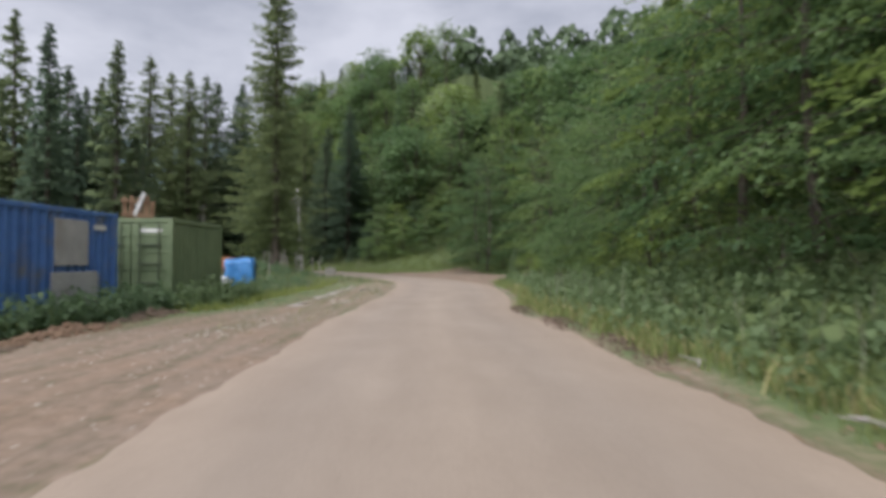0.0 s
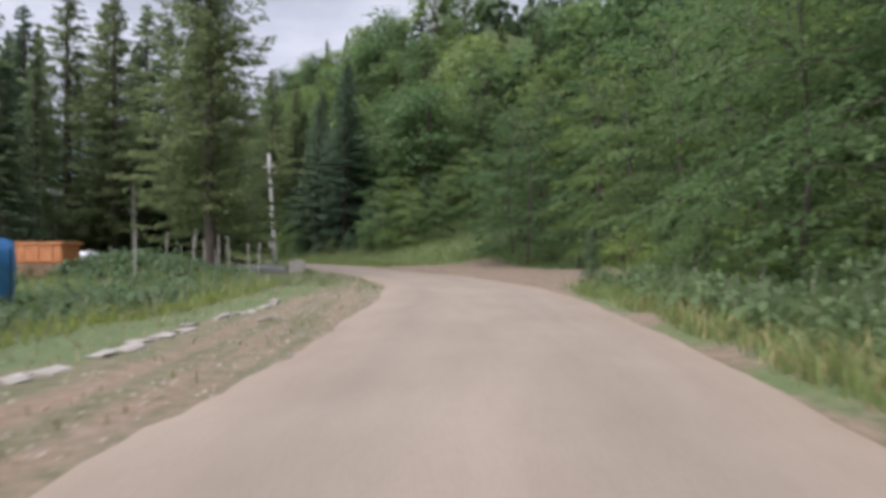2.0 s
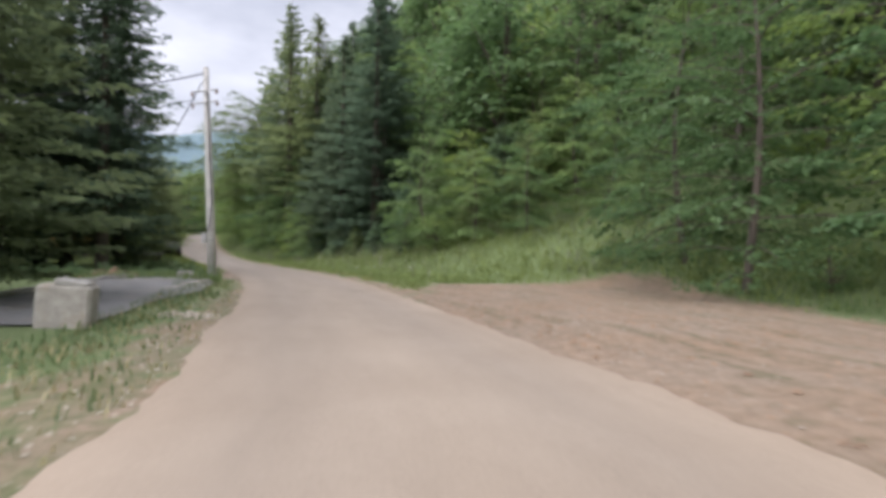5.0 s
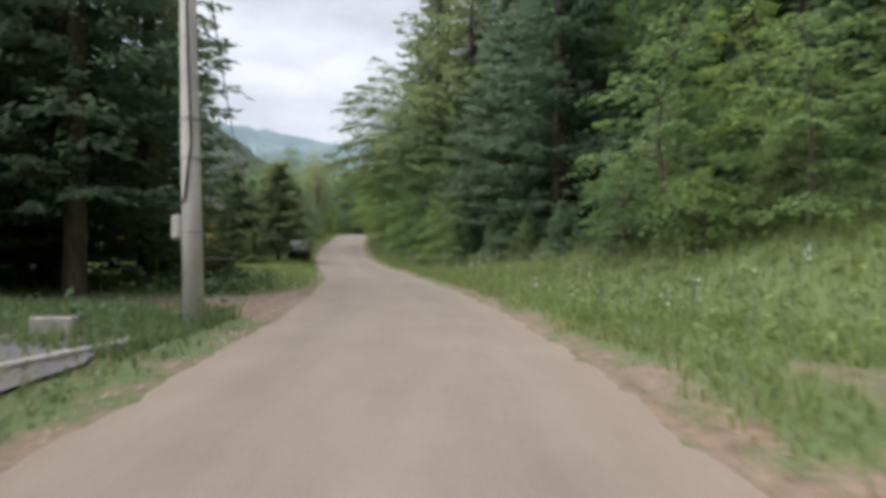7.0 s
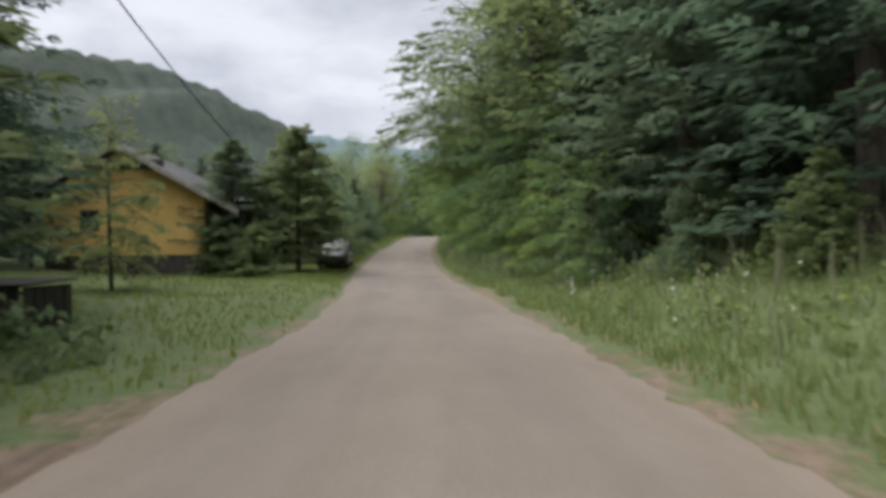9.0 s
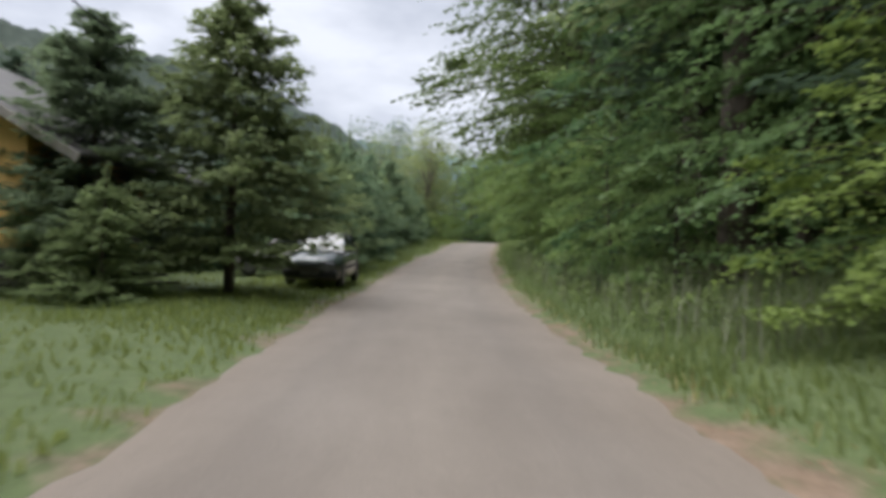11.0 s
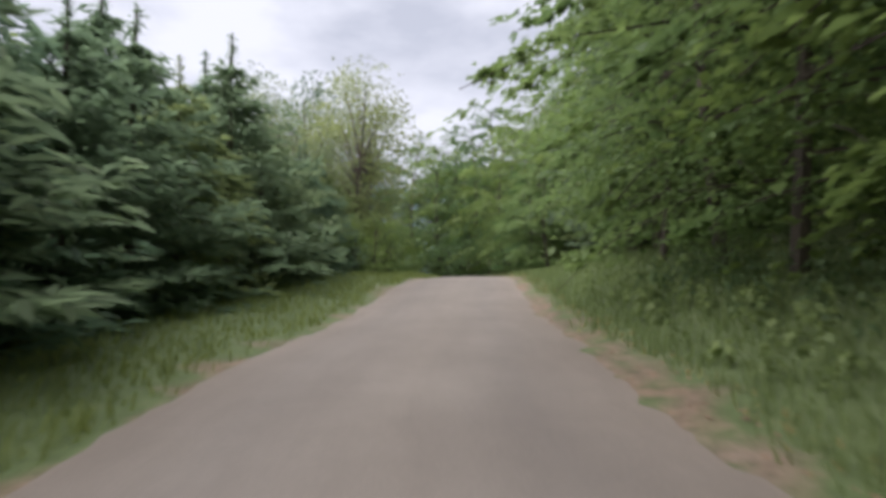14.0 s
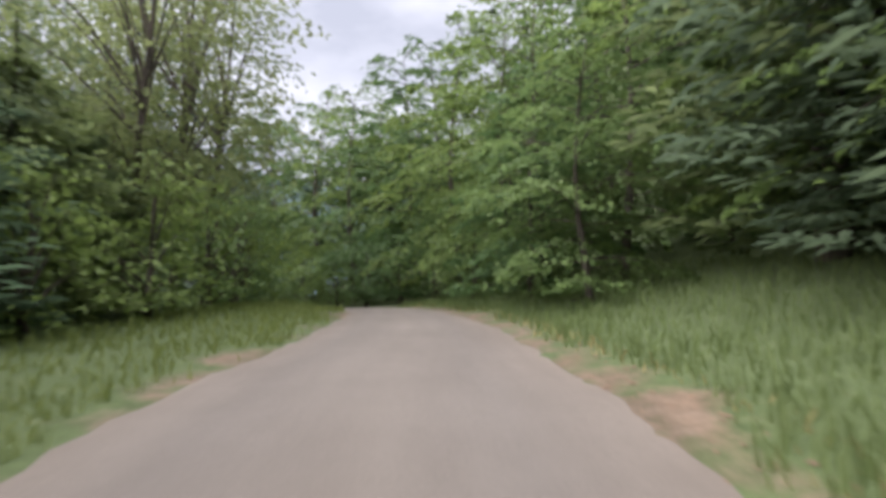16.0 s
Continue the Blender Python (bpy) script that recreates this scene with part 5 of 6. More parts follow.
bin_ = thing("skip", "orange painted metal skip on a brown pallet", "skip", pose(-12.7, 34.0, gz(-12.7, 34.0), 0, 0, 8))
part("pallet", boxed((1.5, 1.2, 0.4), (0, 0, 0.2), bevel=0.02), M_BROWN, bin_)
part("body", boxed((1.35, 1.05, 0.6), (0, 0, 0.72), bevel=0.04), M_ORANGE, bin_)
for x in (-0.4, 0, 0.4):
    part("rib", boxed((0.06, 1.1, 0.56), (x, 0, 0.72), bevel=0.01), M_ORANGE, bin_)
part("rim", boxed((1.45, 1.15, 0.07), (0, 0, 1.0), bevel=0.015), M_ORANGE, bin_)

lamp = thing("floodlight_mast", "thin steel mast with a white floodlight box", "street lamp", pose(-27.6, 54.2, gz(-27.6, 54.2)))
part("mast", tube(bmesh.new(), [(0, 0, -0.2), (0.03, 0, 2.4), (0, 0, 4.6)], [0.075, 0.065, 0.05], 8), M_STEEL, lamp)
part("bracket", boxed((0.08, 0.5, 0.06), (0, 0, 4.55)), M_STEEL, lamp)
part("floodlight", boxed((0.9, 0.35, 0.4), (0, -0.05, 4.72), (20, 0, 0), 0.04), M_WHITE, lamp, "white floodlight housing")

old_pole = thing("wooden_pole", "weathered wooden utility pole with a tilted top", "utility pole", pose(-25.8, 60.5, gz(-25.8, 60.5), 0, -2, 0))
part("shaft", tube(bmesh.new(), [(0, 0, -0.4), (0.03, 0, 3), (0, 0.02, 7.3)], [0.17, 0.15, 0.11], 9), M_DEADWOOD, old_pole)
part("transformer_box", boxed((0.5, 0.45, 0.8), (-0.35, -0.1, 4.2), bevel=0.03), M_CONCRETE, old_pole, "grey box fixed to the pole")

post_mesh = bpy.data.meshes.new("post")
bm = tube(bmesh.new(), [(0, 0, -0.3), (0.015, 0.01, 0.7), (-0.01, 0, 1.4)], [0.034, 0.03, 0.026], 7)
bm.to_mesh(post_mesh)
bm.free()
post_mesh.materials.append(M_DEADWOOD)
fence = [(x, 39.6 + rng.uniform(-0.4, 0.4)) for x in (-8.3, -8.8, -9.35, -9.75, -10.5, -10.9, -12.1)] + [(-12.9 - 1.45 * k, 45.6 - 0.5 * k + rng.uniform(-0.3, 0.3)) for k in range(9)] + [(-9.6, 33.4), (-10.4, 38.5)]
for x, y in fence:
    f = rng.uniform(0.9, 1.2)
    p = new("fence_post", post_mesh)
    p.matrix_basis = pose(x, y, gz(x, y), rng.uniform(-4, 4), rng.uniform(-4, 4), rng.uniform(0, 360)) @ Matrix.Diagonal((1, 1, f, 1))
    tagged(p, "rough weathered wooden fence post without wire", "post", "fence posts beside the yard")

# broken pale kerb along the shoulder, sunk into the grass
def rough_slab(length, width, height, seed):
    """A broken flat stone: a bevelled box with shifted corners."""
    r = np.random.default_rng(seed)
    bm = boxed((width, length, height), bevel=0.02)
    for v in bm.verts:
        v.co += Vector((r.normal(0, 0.035), r.normal(0, 0.03), r.normal(0, 0.008)))
    return bm


for k in range(27):
    if k in (5, 6, 11, 18, 23):
        continue
    y = 17.2 + 0.5 * k
    x = -3.45 - 0.031 * k + 0.07 * math.sin(k * 2.1)
    kb = part("kerb", rough_slab(rng.uniform(0.3, 0.46), rng.uniform(0.12, 0.24), 0.1, 300 + k), M_PALESTONE)
    kb.matrix_basis = pose(x, y, gz(x, y) - 0.01, rng.uniform(-4, 4), rng.uniform(-6, 6), 2.5 + rng.uniform(-14, 14))
    tagged(kb, "pale broken concrete kerb stone lying in the grass", "kerb", "kerb stones along the shoulder")

marker = thing("marker_stone", "short square concrete marker with a chipped top", "marker stone", pose(-9.75, 48.7, gz(-9.75, 48.7), 0, 3, 25))
part("block", boxed((0.8, 0.5, 0.95), (0, 0, 0.2), bevel=0.05), M_PALESTONE, marker)
part("cap", boxed((0.5, 0.46, 0.1), (0.1, 0, 0.7), (0, 6, 0), bevel=0.02), M_CONCRETE, marker)

# asphalt side track with its kerb
tr_s = np.linspace(51.5, 67, 34)
tv = []
for s in tr_s:
    near, far_ = np.interp(s, [45, 56, 59.4, 64.3, 67], [-4.7, -4.6, -3.95, -3.6, -4.4]), np.interp(s, [45, 60, 67], [-8.6, -8.0, -6.2])
    for f in np.linspace(0, 1, 6):
        x, y = place(s, near + f * (far_ - near))
        tv.append((x, y, gz(x, y) + 0.045))
q = np.arange(len(tv)).reshape(-1, 6)
me = mesh_np("side_track", tv, np.stack([q[:-1, :-1], q[1:, :-1], q[1:, 1:], q[:-1, 1:]], -1).reshape(-1, 4), M_ASPHALT, True)
tagged(new("side_track", me), "grey asphalt side track running beside the road", "road", kind="structure")


def edging(s, d, length, height, label):
    x, y = place(s, d)
    x2, y2 = place(s + 0.5, d + 0.5 * (np.interp(s + 0.5, [45, 60, 67], [-8.6, -8.0, -6.2]) - np.interp(s, [45, 60, 67], [-8.6, -8.0, -6.2])) / 0.5)
    kb = part("kerb", boxed((length, 0.16, 0.2), bevel=0.02), M_CONCRETE)
    kb.matrix_basis = pose(x, y, gz(x, y) + height, 0, 0, math.degrees(math.atan2(y2 - y, x2 - x)))
    tagged(kb, label, "kerb", "kerbs of the side track")


for k in range(10):
    s = 52.3 + 1.5 * k
    edging(s, float(np.interp(s, [45, 60, 67], [-8.65, -8.05, -6.25])), 1.42, 0.06, "pale concrete kerb at the edge of the side track")
for k in range(5):
    edging(60.9 + 1.05 * k, -4.75 + 0.24 * k, 1.0, -0.02, "flat concrete edging set in the asphalt")
head = thing("drain_headwall", "small concrete drain box at the end of the track", "drain", pose(-15.6, 60.6, gz(-15.6, 60.6) + 0.02, 0, 0, 28) @ Matrix.Scale(0.6, 4))
part("wall", boxed((0.95, 0.22, 0.5), (0, 0, 0.2), bevel=0.02), M_CONCRETE, head)
part("wall", boxed((0.2, 0.6, 0.45), (-0.4, 0.4, 0.18), bevel=0.02), M_CONCRETE, head)
part("grating", boxed((0.7, 0.55, 0.05), (0.08, 0.4, 0.42)), M_BOARD, head, "dark iron grating")


def heap(name, x, y, w, l, h, n, mat, label, seed, grain=1.0):
    """A heap of clods: one mesh of jittered lumps."""
    r = np.random.default_rng(seed)
    bm = bmesh.new()
    for k in range(n):
        a, f = r.uniform(0, 6.28), math.sqrt(r.random())
        px, py = x + w * f * math.cos(a), y + l * f * math.sin(a)
        sz = grain * r.uniform(0.03, 0.12) * (1.2 - 0.5 * f)
        g = bmesh.ops.create_icosphere(bm, subdivisions=1, radius=sz, matrix=pose(px, py, gz(px, py) + h * (1 - f) * r.uniform(0.3, 1), r.uniform(0, 90), r.uniform(0, 90), 0) @ Matrix.Diagonal((1.2, 1, 0.7, 1)))
        for v in g["verts"]:
            v.co += Vector(r.normal(0, sz * 0.12, 3))
    ob = part(name, bm, mat)
    tagged(ob, label, "heap", kind="stuff")


heap("soil_heap", -18.4, 60.2, 1.5, 0.9, 0.4, 150, M_CLOD, "low heap of reddish brown earth", 3)
x, y = place(53.5, -3.4)
heap("sand_patch", float(x), float(y), 0.8, 0.5, 0.05, 70, M_STONE, "scattered pale sand and stones on the grass", 4, 0.6)
x, y = place(12.5, -3.9)
heap("rubble", float(x), float(y), 0.4, 3.6, 0.02, 60, M_STONE, "pale rubble and stones along the rut", 5, 0.4)
for k in range(3):
    x, y = place(9.5 + 3.6 * k, 3.0 - 0.25 * k)
    heap("dirt_ridge", float(x), float(y), 0.5, 2.0, 0.12, 420, M_DARKSOIL, "dark brown soil and debris swept to the road edge", 40 + k, 0.26)
for k in range(4):
    x, y = place(4.6 + 3.4 * k, -6.6 - 0.05 * k)
    heap("soil_ridge", float(x), float(y), 0.45, 1.8, 0.16, 300, M_DARKSOIL if k % 2 else M_CLOD, "turned-up brown earth along the wheel rut", 60 + k, 0.55)
x, y = place(20, -3.0)
heap("rubble", float(x), float(y), 0.35, 0.8, 0.1, 30, M_STONE, "orange-brown stones beside the kerb", 6, 0.6)


def pebbles(name, s, d, size, mat, label):
    """Loose stones strewn over the ground, one mesh."""
    x, y = place(s, d)
    z = ground_height(x, y)
    n = len(x)
    base = np.array([(1, 0, 0), (0, 1, 0), (-1, 0, 0), (0, -1, 0), (0, 0, 0.7)])
    v = base[None] * (size[:, None, None] * rng.uniform(0.6, 1.4, (n, 5, 1)))
    v += np.c_[x, y, z][:, None]
    k = np.arange(n)[:, None] * 5
    f = np.concatenate([k + [0, 1, 4], k + [1, 2, 4], k + [2, 3, 4], k + [3, 0, 4]])
    tagged(new(name, mesh_np(name, v.reshape(-1, 3), f, mat)), label, "stones", kind="stuff")


ps = rng.uniform(34, 62, 5000)
pebbles("loose_stones", ps, right_edge(ps) + rng.uniform(0.2, 9.5, 5000), rng.uniform(0.008, 0.026, 5000), M_GRAVEL, "pale stones strewn over the gravel bay")
pebbles("soil_clods", ps[:2200], right_edge(ps[:2200]) + rng.uniform(0.0, 9.5, 2200), rng.uniform(0.012, 0.05, 2200), M_CLOD, "brown clods and ruts on the gravel bay")
ps = rng.uniform(-3, 66, 2600)
pebbles("loose_stones", ps, left_edge(ps) - rng.uniform(0.0, 3.8, 2600) * np.where(ps < 20, 1, 0.5), rng.uniform(0.008, 0.028, 2600), M_STONE, "small stones on the sandy shoulder")
ps = rng.uniform(-3, 160, 2600)
pebbles("loose_stones", ps, right_edge(ps) + rng.uniform(-0.15, 0.7, 2600), rng.uniform(0.01, 0.035, 2600), M_CLOD, "grit along the road edge")
ps = rng.uniform(66, 77, 700)
pebbles("loose_stones", ps, left_edge(ps) - rng.uniform(0.0, 7, 700), rng.uniform(0.01, 0.04, 700), M_STONE, "gravel on the turning bay")

ps = rng.uniform(13.5, 19.5, 900)
pebbles("dirt_crumbs", ps, right_edge(ps) - 0.9 + rng.normal(0.3, 0.5, 900), rng.uniform(0.008, 0.03, 900), M_CLOD, "dark dirt crumbs dropped at the road edge")

# fallen branches
def branch(x, y, length, turn, label):
    bm = bmesh.new()
    tube(bm, [(0, 0, 0.03), (length * 0.5, 0.05, 0.07), (length, -0.02, 0.04)], [0.03, 0.022, 0.008], 6)
    tube(bm, [(length * 0.4, 0.04, 0.06), (length * 0.6, 0.3, 0.1)], [0.015, 0.005], 5)
    ob = part("fallen_branch", bm, M_DEADWOOD)
    ob.matrix_basis = pose(x, y, gz(x, y) + 0.01, 0, 0, turn)
    tagged(ob, label, "branch")


for s, d, ln, a in [(27.0, -3.1, 0.5, 20), (73.6, -4.9, 0.7, 70), (4.5, 3.5, 0.5, 110), (7.5, 3.3, 0.4, 60), (27.5, -5.6, 1.2, 95)]:
    x, y = place(s, d)
    branch(float(x), float(y), ln, a, "dry grey fallen branch on the ground")


# ---- power line ----
def sag(a, b, drop, n=14):
    a, b = Vector(a), Vector(b)
    return [a.lerp(b, k / n) - Vector((0, 0, drop * 4 * (k / n) * (1 - k / n))) for k in range(n + 1)]


bx, by = -16.15, 63.3
bz = gz(bx, by)
pole = thing("concrete_pole", "tall pale concrete utility pole leaning slightly", "utility pole", pose(bx, by, bz, -2.0, -4.2, 0))
PH = 8.95 - bz
part("shaft", tube(bmesh.new(), [(0, 0, -0.4), (0, 0, 3), (0, 0, 6), (0, 0, PH)], [0.185, 0.165, 0.14, 0.115], 12), M_POLE, pole, smooth=True)
for z in (PH - 1.0, PH - 1.5):
    arm = part("crossarm", boxed((1.2, 0.07, 0.07), (0, -0.16, z), (0, 0, 0), 0.008), M_STEEL, pole, "dark steel crossarm")
    for x in (-0.56, 0.56):
        part("insulator", tube(bmesh.new(), [(x, -0.16, z), (x, -0.16, z - 0.1), (x, -0.16, z - 0.2)], [0.03, 0.06, 0.035], 8), M_BROWN, arm)
part("top_cap", tube(bmesh.new(), [(0, 0, PH - 0.02), (0, 0, PH + 0.06)], [0.13, 0.1], 10), M_POLE, pole)
part("cable_conduit", tube(bmesh.new(), [(0.12, -0.15, PH - 0.4), (0.15, -0.15, 5), (0.18, -0.14, 3.2), (0.05, -0.19, 2.2), (-0.1, -0.2, 2.0)], 0.022, 6), M_BLACK, pole, "black cable running down the pole")
meter = part("meter_box", boxed((0.22, 0.16, 0.42), (-0.3, -0.02, 1.75), bevel=0.02), M_PANEL, pole, "small grey meter box")
part("box_lid", boxed((0.18, 0.02, 0.36), (-0.3, -0.105, 1.75), bevel=0.006), M_PANEL, meter)
for z in (1.6, 2.9, 3.6):
    part("steel_band", tube(bmesh.new(), [(0, 0, z), (0, 0, z + 0.04)], 0.18, 12), M_STEEL, pole)

# thin wooden poles that the cables run to
for px, py, top_z, label in [(-24.0, 57.0, 6.6, "thin pale wooden pole standing in the yard"), (-62.0, 112.0, 9.3, "thin dark wooden utility pole among the trees")]:
    pz = gz(px, py)
    wood_pole = thing("wooden_pole", label, "utility pole", pose(px, py, pz))
    part("shaft", tube(bmesh.new(), [(0, 0, -0.4), (0.02, 0, 4), (0, 0, top_z - pz)], [0.14, 0.12, 0.09], 8), M_DEADWOOD, wood_pole)
    part("crossarm", boxed((0.9, 0.07, 0.07), (0, 0, top_z - 0.4 - pz), (0, 0, 35)), M_DEADWOOD, wood_pole)
top = (bx - 0.55, by + 0.3, 8.75)
for name, a, b, drop, r in [("power_cable", top, (px, py, 9.0), 2.5, 0.022), ("power_cable", top, (-24.0, 57.0, 6.45), 0.45, 0.03),
                            ("power_cable", (top[0] - 0.5, top[1], top[2] - 1.1), (-31.5, 66.5, 8.0), 0.5, 0.012)]:
    tagged(part(name, tube(bmesh.new(), sag(a, b, drop), r, 5), M_BLACK), "black sagging overhead power cable", "cable", "overhead cables")


# ---- the house and its garden ----
HA = 33.5
hz = gz(-42.5, 87.0)
house = thing("house", "small yellow rendered house with a dark overhanging gable roof", "house", pose(-41.0, 87.1, hz - 0.1, 0, 0, HA))
W_, D_, B_, E_, R_ = 7.6, 4.6, 1.05, 3.95, 6.05
bm = bmesh.new()
pts = [(0, 0, B_), (-W_, 0, B_), (-W_, 0, E_), (-W_ / 2, 0, R_), (0, 0, E_)]
front, back = [bm.verts.new(p) for p in pts], [bm.verts.new((p[0], D_, p[2])) for p in pts]
bm.faces.new(front[::-1])
bm.faces.new(back)
for k in range(5):
    bm.faces.new((front[k], front[(k + 1) % 5], back[(k + 1) % 5], back[k]))
part("wall", bm, M_YELLOW, house)
part("plinth", boxed((W_ - 0.1, D_ - 0.1, B_ + 0.6), (-W_ / 2, D_ / 2, B_ / 2 - 0.3)), M_BOARD, house, "dark stone plinth")
pitch = math.degrees(math.atan2(R_ - E_, W_ / 2))
sl = math.hypot(R_ - E_, W_ / 2)
ext = 2.1
part("roof", boxed((sl + ext, D_ + 1.4, 0.12), (-W_ / 2 + (sl + ext) / 2 * math.cos(radians(pitch)), D_ / 2 - 0.1, R_ + 0.1 - (sl + ext) / 2 * math.sin(radians(pitch))), (0, pitch, 0), 0.02), M_ROOF, house)
part("roof", boxed((sl + 0.5, D_ + 1.4, 0.12), (-W_ / 2 - (sl + 0.5) / 2 * math.cos(radians(pitch)), D_ / 2 - 0.1, R_ + 0.1 - (sl + 0.5) / 2 * math.sin(radians(pitch))), (0, -pitch, 0), 0.02), M_ROOF, house)
for sx, ln in ((1, sl + ext), (-1, sl + 0.5)):
    part("bargeboard", boxed((ln, 0.05, 0.2), (-W_ / 2 + sx * ln / 2 * math.cos(radians(pitch)), -0.82, R_ + 0.03 - ln / 2 * math.sin(radians(pitch))), (0, sx * pitch, 0), 0.008), M_DEADWOOD, house, "weathered bargeboard")
part("gable_cladding", boxed((W_ * 0.5, 0.05, 0.5), (-W_ / 2, -0.03, R_ - 0.75)), M_BOARD, house, "dark boards under the ridge")
part("porch_floor", boxed((1.7, D_ * 0.8, 0.14), (0.85, D_ * 0.42, B_)), M_BOARD, house)
for y in (0.1, 1.3, 2.5, 3.7):
    part("porch_post", boxed((0.13, 0.13, 2.3), (1.6, y, B_ + 1.0), bevel=0.01), M_BOARD, house)
for z in (0.4, 0.65, 0.9):
    part("porch_rail", boxed((0.05, 3.6, 0.1), (1.62, 1.9, B_ + z)), M_BOARD, house)
    part("porch_rail", boxed((1.5, 0.05, 0.1), (0.85, 0.08, B_ + z)), M_BOARD, house)
part("porch_skirt", boxed((1.6, 0.06, B_ + 0.3), (0.85, 0.1, B_ / 2 - 0.15)), M_BOARD, house)
for k in range(4):
    part("step", boxed((0.32, 1.1, 0.07), (1.85 + 0.3 * k, 0.9, B_ - 0.12 - 0.19 * k), bevel=0.008), M_BOARD, house)
for y in (0.35, 1.45):
    part("stair_rail", boxed((1.5, 0.06, 0.1), (2.35, y, B_ + 0.35), (0, 33, 0)), M_BOARD, house)
win = part("window", boxed((0.9, 0.06, 1.0), (-W_ / 2 - 1.6, -0.02, 2.7), bevel=0.01), M_BOARD, house)
part("pane", boxed((0.74, 0.02, 0.84), (-W_ / 2 - 1.6, -0.06, 2.7)), M_GLASS, win)
dr = part("door", boxed((0.06, 0.95, 2.0), (0.02, 2.4, B_ + 1.05), bevel=0.01), M_BROWN, house, "brown porch door")

comp = thing("plank_bin", "dark weathered plank bin standing in the meadow grass", "bin", pose(-27.3, 73.4, gz(-27.3, 73.4), 0, 0, 34) @ Matrix.Diagonal((0.95, 1, 0.72, 1)))
for k in range(11):
    part("plank", boxed((0.2, 0.035, 1.0 + 0.06 * math.sin(k * 2.3)), (-1.15 + 0.23 * k, -0.6, 0.47), (0, 1.5 * math.sin(k * 3.1), 0), 0.006), M_BOARD, comp)
for k in range(5):
    for x in (-1.28, 1.28):
        part("plank", boxed((0.035, 0.21, 0.95), (x, -0.45 + 0.24 * k, 0.45), (0, 0, 0), 0.006), M_BOARD, comp)
for z in (0.2, 0.8):
    part("rail", boxed((2.5, 0.05, 0.09), (0, -0.56, z)), M_BOARD, comp)
part("lid", boxed((2.7, 1.4, 0.06), (0, 0, 1.0), (3, 0, 0), 0.01), M_BOARD, comp)


# ---- parked cars ----
def car(m, paint, label, estate=False):
    """A small hatchback or estate: nose at y = 0 facing -y, x across, wheels on z = 0."""
    c = thing("parked_car", label, "car", m, "parked cars")
    L, HW = 3.85, 0.82
    # lower body: stations along y with half width, sill height, shoulder height
    st = [(-0.02, 0.5, 0.34, 0.5), (0.02, 0.62, 0.26, 0.6), (0.12, 0.71, 0.21, 0.68), (0.4, 0.79, 0.19, 0.76), (0.8, HW, 0.19, 0.83), (1.2, HW, 0.19, 0.9), (1.9, HW, 0.19, 0.9), (2.8, HW, 0.19, 0.92), (3.45, 0.8, 0.2, 0.93), (3.75, 0.74, 0.24, 0.88), (3.85, 0.68, 0.32, 0.78)]
    bm = bmesh.new()
    rings = []
    for y, w, lo, hi in st:
        crown = 0.05 if y < 1.25 else 0.02
        pr = [(-w * 0.86, lo), (-w * 0.98, lo + 0.12), (-w, lo + 0.3 * (hi - lo) + 0.08), (-w * 0.975, hi - 0.12), (-w * 0.9, hi - 0.02), (-w * 0.5, hi + crown), (0, hi + crown * 1.3)]
        pr = pr + [(-a, b) for a, b in pr[-2::-1]]
        rings.append([bm.verts.new((a, y, b)) for a, b in pr])
    for r, q in zip(rings, rings[1:]):
        for k in range(len(r) - 1):
            bm.faces.new((r[k], q[k], q[k + 1], r[k + 1]))
        bm.faces.new((r[-1], q[-1], q[0], r[0]))
    bm.faces.new(rings[0])
    bm.faces.new(rings[-1][::-1])
    bmesh.ops.recalc_face_normals(bm, faces=bm.faces)
    body = part("body", bm, paint, c, smooth=True)
    # greenhouse: roof shell, pillars and glass
    base = [(-0.74, 1.08, 0.9), (-0.76, 2.2, 0.92), (-0.75, 3.3, 0.94), (-0.68, 3.72, 0.92)]
    roof = [(-0.56, 1.78, 1.36), (-0.6, 2.3, 1.425), (-0.585, 3.05, 1.39), (-0.54, 3.42, 1.31)]
    if estate:
        base[3] = (-0.7, 3.82, 0.92)
        roof[2:] = [(-0.6, 3.15, 1.42), (-0.57, 3.6, 1.385)]
    bm = bmesh.new()
    rr = []
    for x, y, z in roof:
        rr.append([bm.verts.new((f * -x, y - 0.04 * (1 - f * f), z + 0.035 * (1 - f * f))) for f in (-1, -0.6, 0, 0.6, 1)])
    for r, q in zip(rr, rr[1:]):
        for k in range(4):
            bm.faces.new((r[k], r[k + 1], q[k + 1], q[k]))
    part("roof", bm, paint, body, smooth=True)
    for sx in (1, -1):
        for a, b, r0 in ((base[0], roof[0], 0.04), (base[1], roof[1], 0.045), (base[2], roof[2], 0.06), (base[3], roof[3], 0.06)):
            part("pillar", tube(bmesh.new(), [(sx * a[0], a[1], a[2] - 0.04), (sx * (a[0] + b[0]) / 2 * 1.015, (a[1] + b[1]) / 2, (a[2] + b[2]) / 2), (sx * b[0], b[1], b[2])], r0, 6), paint, body, smooth=True)
        part("roof_rail", tube(bmesh.new(), [(sx * x, y, z) for x, y, z in roof], 0.035, 6), paint, body, smooth=True)

    def pane(name, corners, label=""):
        b2 = bmesh.new()
        vs = [b2.verts.new(p) for p in corners]
        b2.faces.new(vs)
        g = bmesh.ops.solidify(b2, geom=b2.faces[:], thickness=0.008)
        return part(name, b2, M_GLASS, body, label)

    bm = bmesh.new()
    lo_, hi_ = [], []
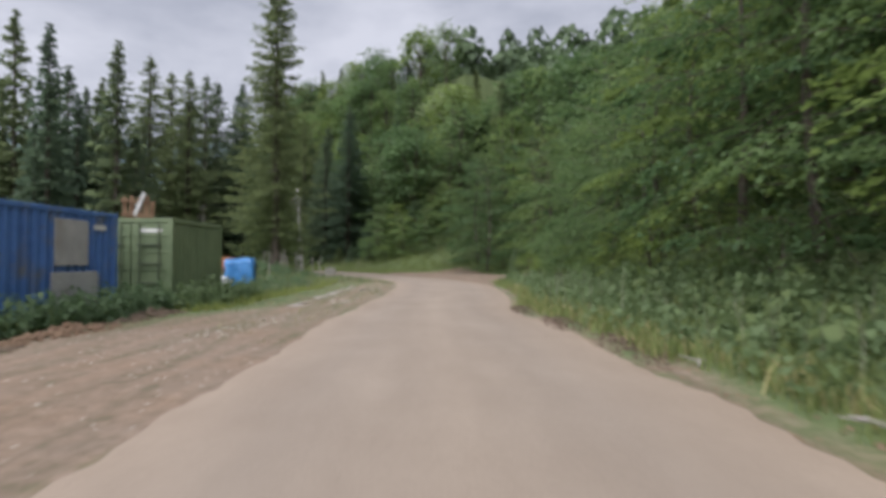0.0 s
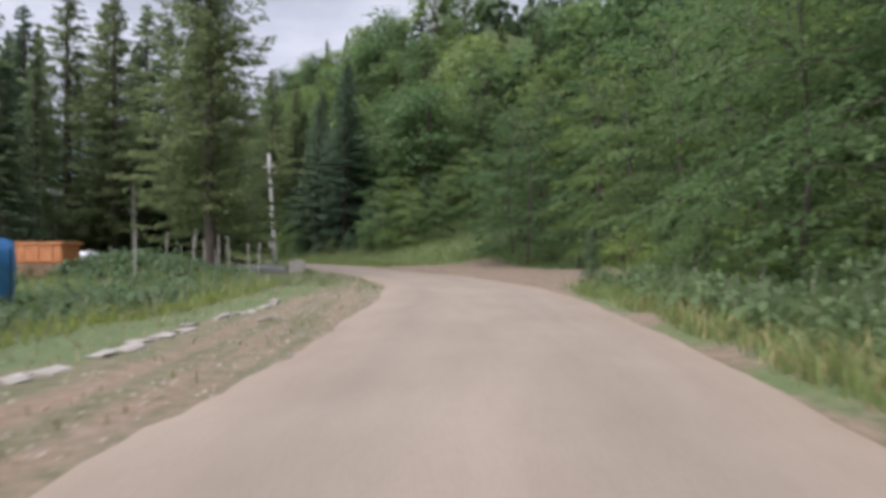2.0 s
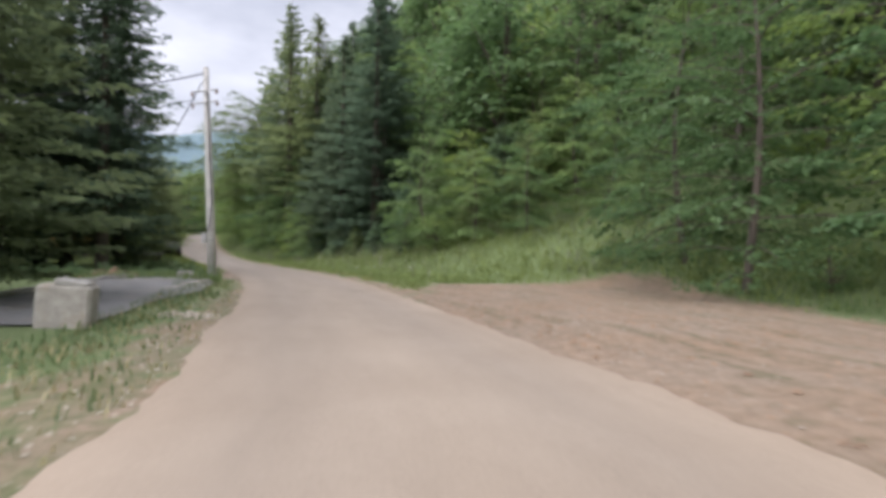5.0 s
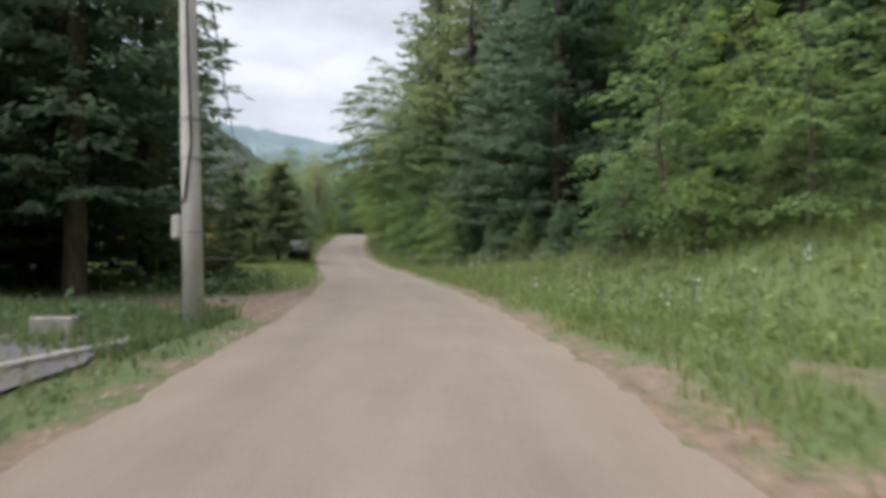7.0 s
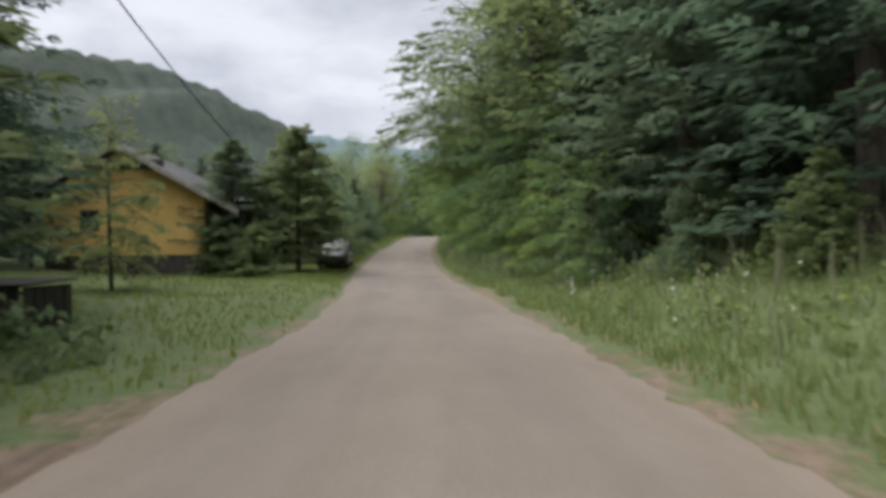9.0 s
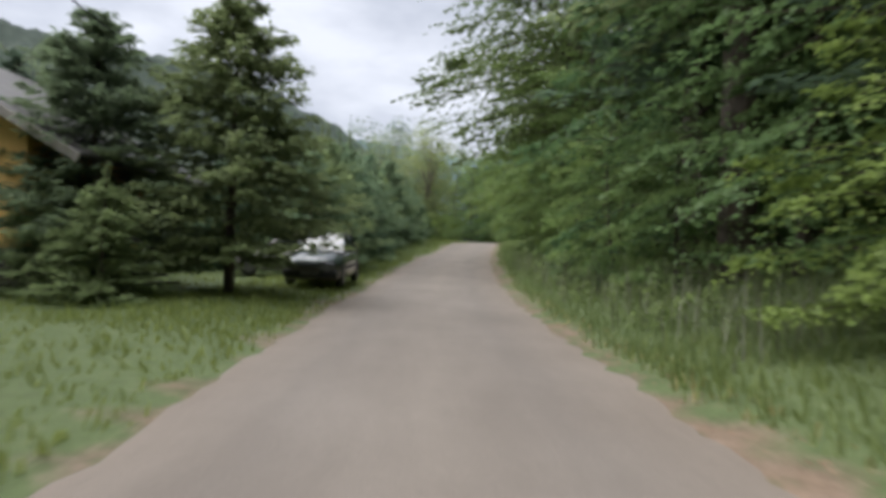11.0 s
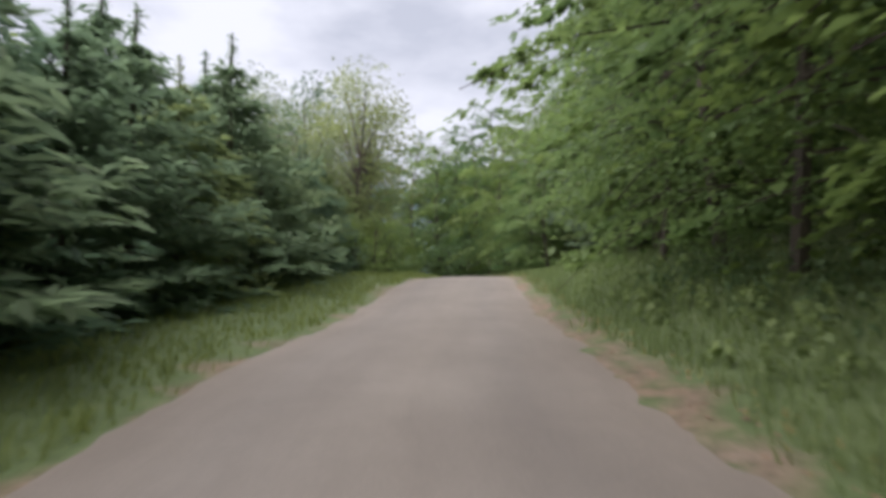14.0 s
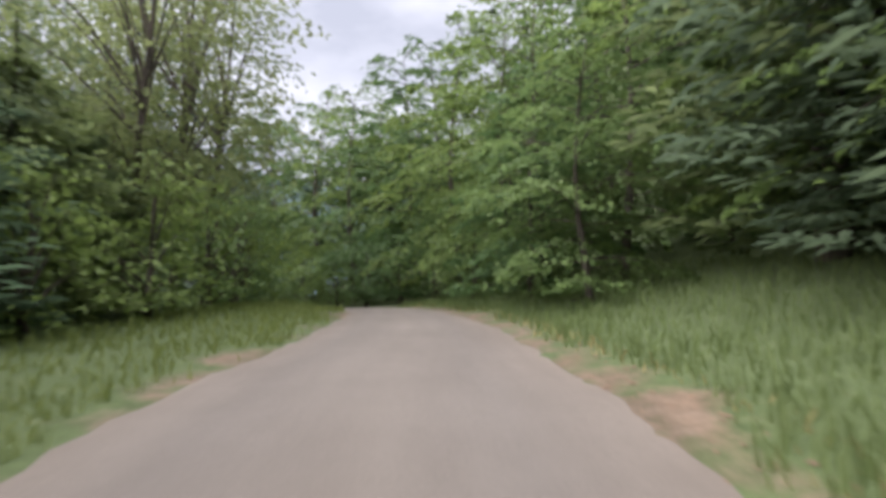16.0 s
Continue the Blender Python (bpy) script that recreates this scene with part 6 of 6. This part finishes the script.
    for f in np.linspace(-1, 1, 9):
        lo_.append(bm.verts.new((0.73 * f, 1.06 - 0.12 * (1 - f * f), 0.925 + 0.02 * (1 - f * f))))
        hi_.append(bm.verts.new((0.555 * f, 1.77 - 0.05 * (1 - f * f), 1.365 + 0.03 * (1 - f * f))))
    for k in range(8):
        bm.faces.new((lo_[k], lo_[k + 1], hi_[k + 1], hi_[k]))
    part("windscreen", bm, M_SCREEN, body, "large windscreen reflecting the sky", True)
    for sx in (1, -1):
        for (a, b), (d, e) in (((base[0], base[1]), (roof[0], roof[1])), ((base[1], base[2]), (roof[1], roof[2])), ((base[2], base[3]), (roof[2], roof[3]))):
            pane("side_window", [(sx * a[0], a[1], a[2]), (sx * b[0], b[1], b[2]), (sx * e[0], e[1], e[2]), (sx * d[0], d[1], d[2])])
    ry, rz = (3.84, 1.36) if estate else (3.74, 1.3)
    pane("rear_window", [(-0.64, ry, 0.95), (0.64, ry, 0.95), (0.52, roof[3][1] + 0.03, rz), (-0.52, roof[3][1] + 0.03, rz)])
    if estate:
        for sx in (1, -1):
            part("roof_bar", tube(bmesh.new(), [(sx * 0.53, 1.95, 1.4), (sx * 0.55, 2.1, 1.47), (sx * 0.54, 3.3, 1.46), (sx * 0.52, 3.5, 1.4)], 0.02, 6), M_BLACK, body, "black roof bar")
        part("rear_plate", boxed((0.5, 0.015, 0.11), (0, 3.86, 0.66)), M_PANEL, body)
        part("emblem", tube(bmesh.new(), [(0, 3.85, 0.84), (0, 3.875, 0.84)], 0.04, 10), M_CHROME, body)
    part("cabin", boxed((1.3, 2.3, 0.12), (0, 2.3, 0.86)), M_INTERIOR, body)
    part("dashboard", boxed((1.3, 0.3, 0.1), (0, 1.3, 0.92), bevel=0.03), M_INTERIOR, body)
    for x in (-0.36, 0.36):
        part("seat", boxed((0.46, 0.14, 0.5), (x, 2.25, 1.0), (-12, 0, 0), 0.05), M_INTERIOR, body)
    # nose
    part("grille", boxed((0.6, 0.05, 0.08), (0, 0.01, 0.58), bevel=0.02), M_BLACK, body)
    part("front_bumper", boxed((1.52, 0.2, 0.22), (0, 0.06, 0.38), bevel=0.06), M_INTERIOR, body, "dark plastic bumper")
    part("rear_bumper", boxed((1.54, 0.24, 0.26), (0, 3.8, 0.42), bevel=0.07), paint, body)
    part("number_plate", boxed((0.5, 0.015, 0.11), (0, -0.05, 0.4)), M_CHROME, body)
    for sx in (1, -1):
        hl = part("headlight", boxed((0.3, 0.12, 0.13), (sx * 0.52, 0.06, 0.62), (0, 8, sx * 20), 0.05), M_LENS, body, "clear headlight")
        part("bezel", boxed((0.33, 0.08, 0.16), (sx * 0.52, 0.09, 0.62), (0, 8, sx * 20), 0.03), M_BLACK, hl)
        part("tail_light", boxed((0.24, 0.08, 0.17), (sx * 0.6, 3.79, 0.8), (0, 0, -sx * 16), bevel=0.03), M_REDLENS, body, "red tail light")
        part("wing_mirror", boxed((0.2, 0.12, 0.13), (sx * 0.9, 1.35, 0.98), (0, 0, 0), 0.04), M_BLACK, body)
        if estate:
            part("reverse_light", tube(bmesh.new(), [(sx * 0.55, 3.83, 0.8), (sx * 0.55, 3.85, 0.8)], 0.045, 10), M_LENS, body)
        part("side_strip", boxed((0.015, 2.1, 0.07), (sx * (HW + 0.003), 1.95, 0.52), bevel=0.005), M_BLACK, body)
        for y in (1.55, 2.55):
            part("door_handle", boxed((0.03, 0.16, 0.035), (sx * (HW + 0.005), y + 0.45, 0.78), bevel=0.008), M_BLACK, body)
        part("arch_trim", tube(bmesh.new(), [(sx * 0.815, 0.72 + 0.34 * math.cos(a), 0.29 + 0.34 * math.sin(a)) for a in np.linspace(0.1, math.pi - 0.1, 9)], 0.02, 5), M_BLACK, body)
        part("arch_trim", tube(bmesh.new(), [(sx * 0.81, 3.12 + 0.34 * math.cos(a), 0.29 + 0.34 * math.sin(a)) for a in np.linspace(0.1, math.pi - 0.1, 9)], 0.02, 5), M_BLACK, body)
    for sx in (-0.3, 0.28):
        part("wiper", tube(bmesh.new(), [(sx, 0.93, 0.955), (sx + 0.25, 1.0, 0.985), (sx + 0.48, 1.02, 0.985)], 0.012, 5), M_BLACK, body)
    for y in (0.72, 3.12):
        for sx in (1, -1):
            w = part("wheel", tube(bmesh.new(), [(sx * 0.62, y, 0.29), (sx * 0.64, y, 0.29), (sx * 0.79, y, 0.29), (sx * 0.81, y, 0.29)], [0.24, 0.29, 0.29, 0.25], 24), M_BLACK, c, "black tyre", True)
            part("rim", tube(bmesh.new(), [(sx * 0.74, y, 0.29), (sx * 0.816, y, 0.29), (sx * 0.825, y, 0.29)], [0.19, 0.19, 0.06], 18), M_CHROME, w, "dull silver wheel rim")
    return c


car(pose(-39.2, 93.7, gz(-39.2, 93.7) + 0.02, 2.5, 0, 38) @ Matrix.Diagonal((1.05, 1.05, 1.13, 1)), M_CARGREEN, "dusty dark green hatchback parked on the grass verge")
x, y = (float(v) for v in place(111.4, -8.2))
car(pose(x, y, gz(x + 1.2, y + 1.9) + 0.0, 0, 0, -34) @ Matrix.Diagonal((1.08, 1.12, 1.08, 1)), M_CARSILVER, "dusty silver-beige estate car with roof bars beside the green one", estate=True)
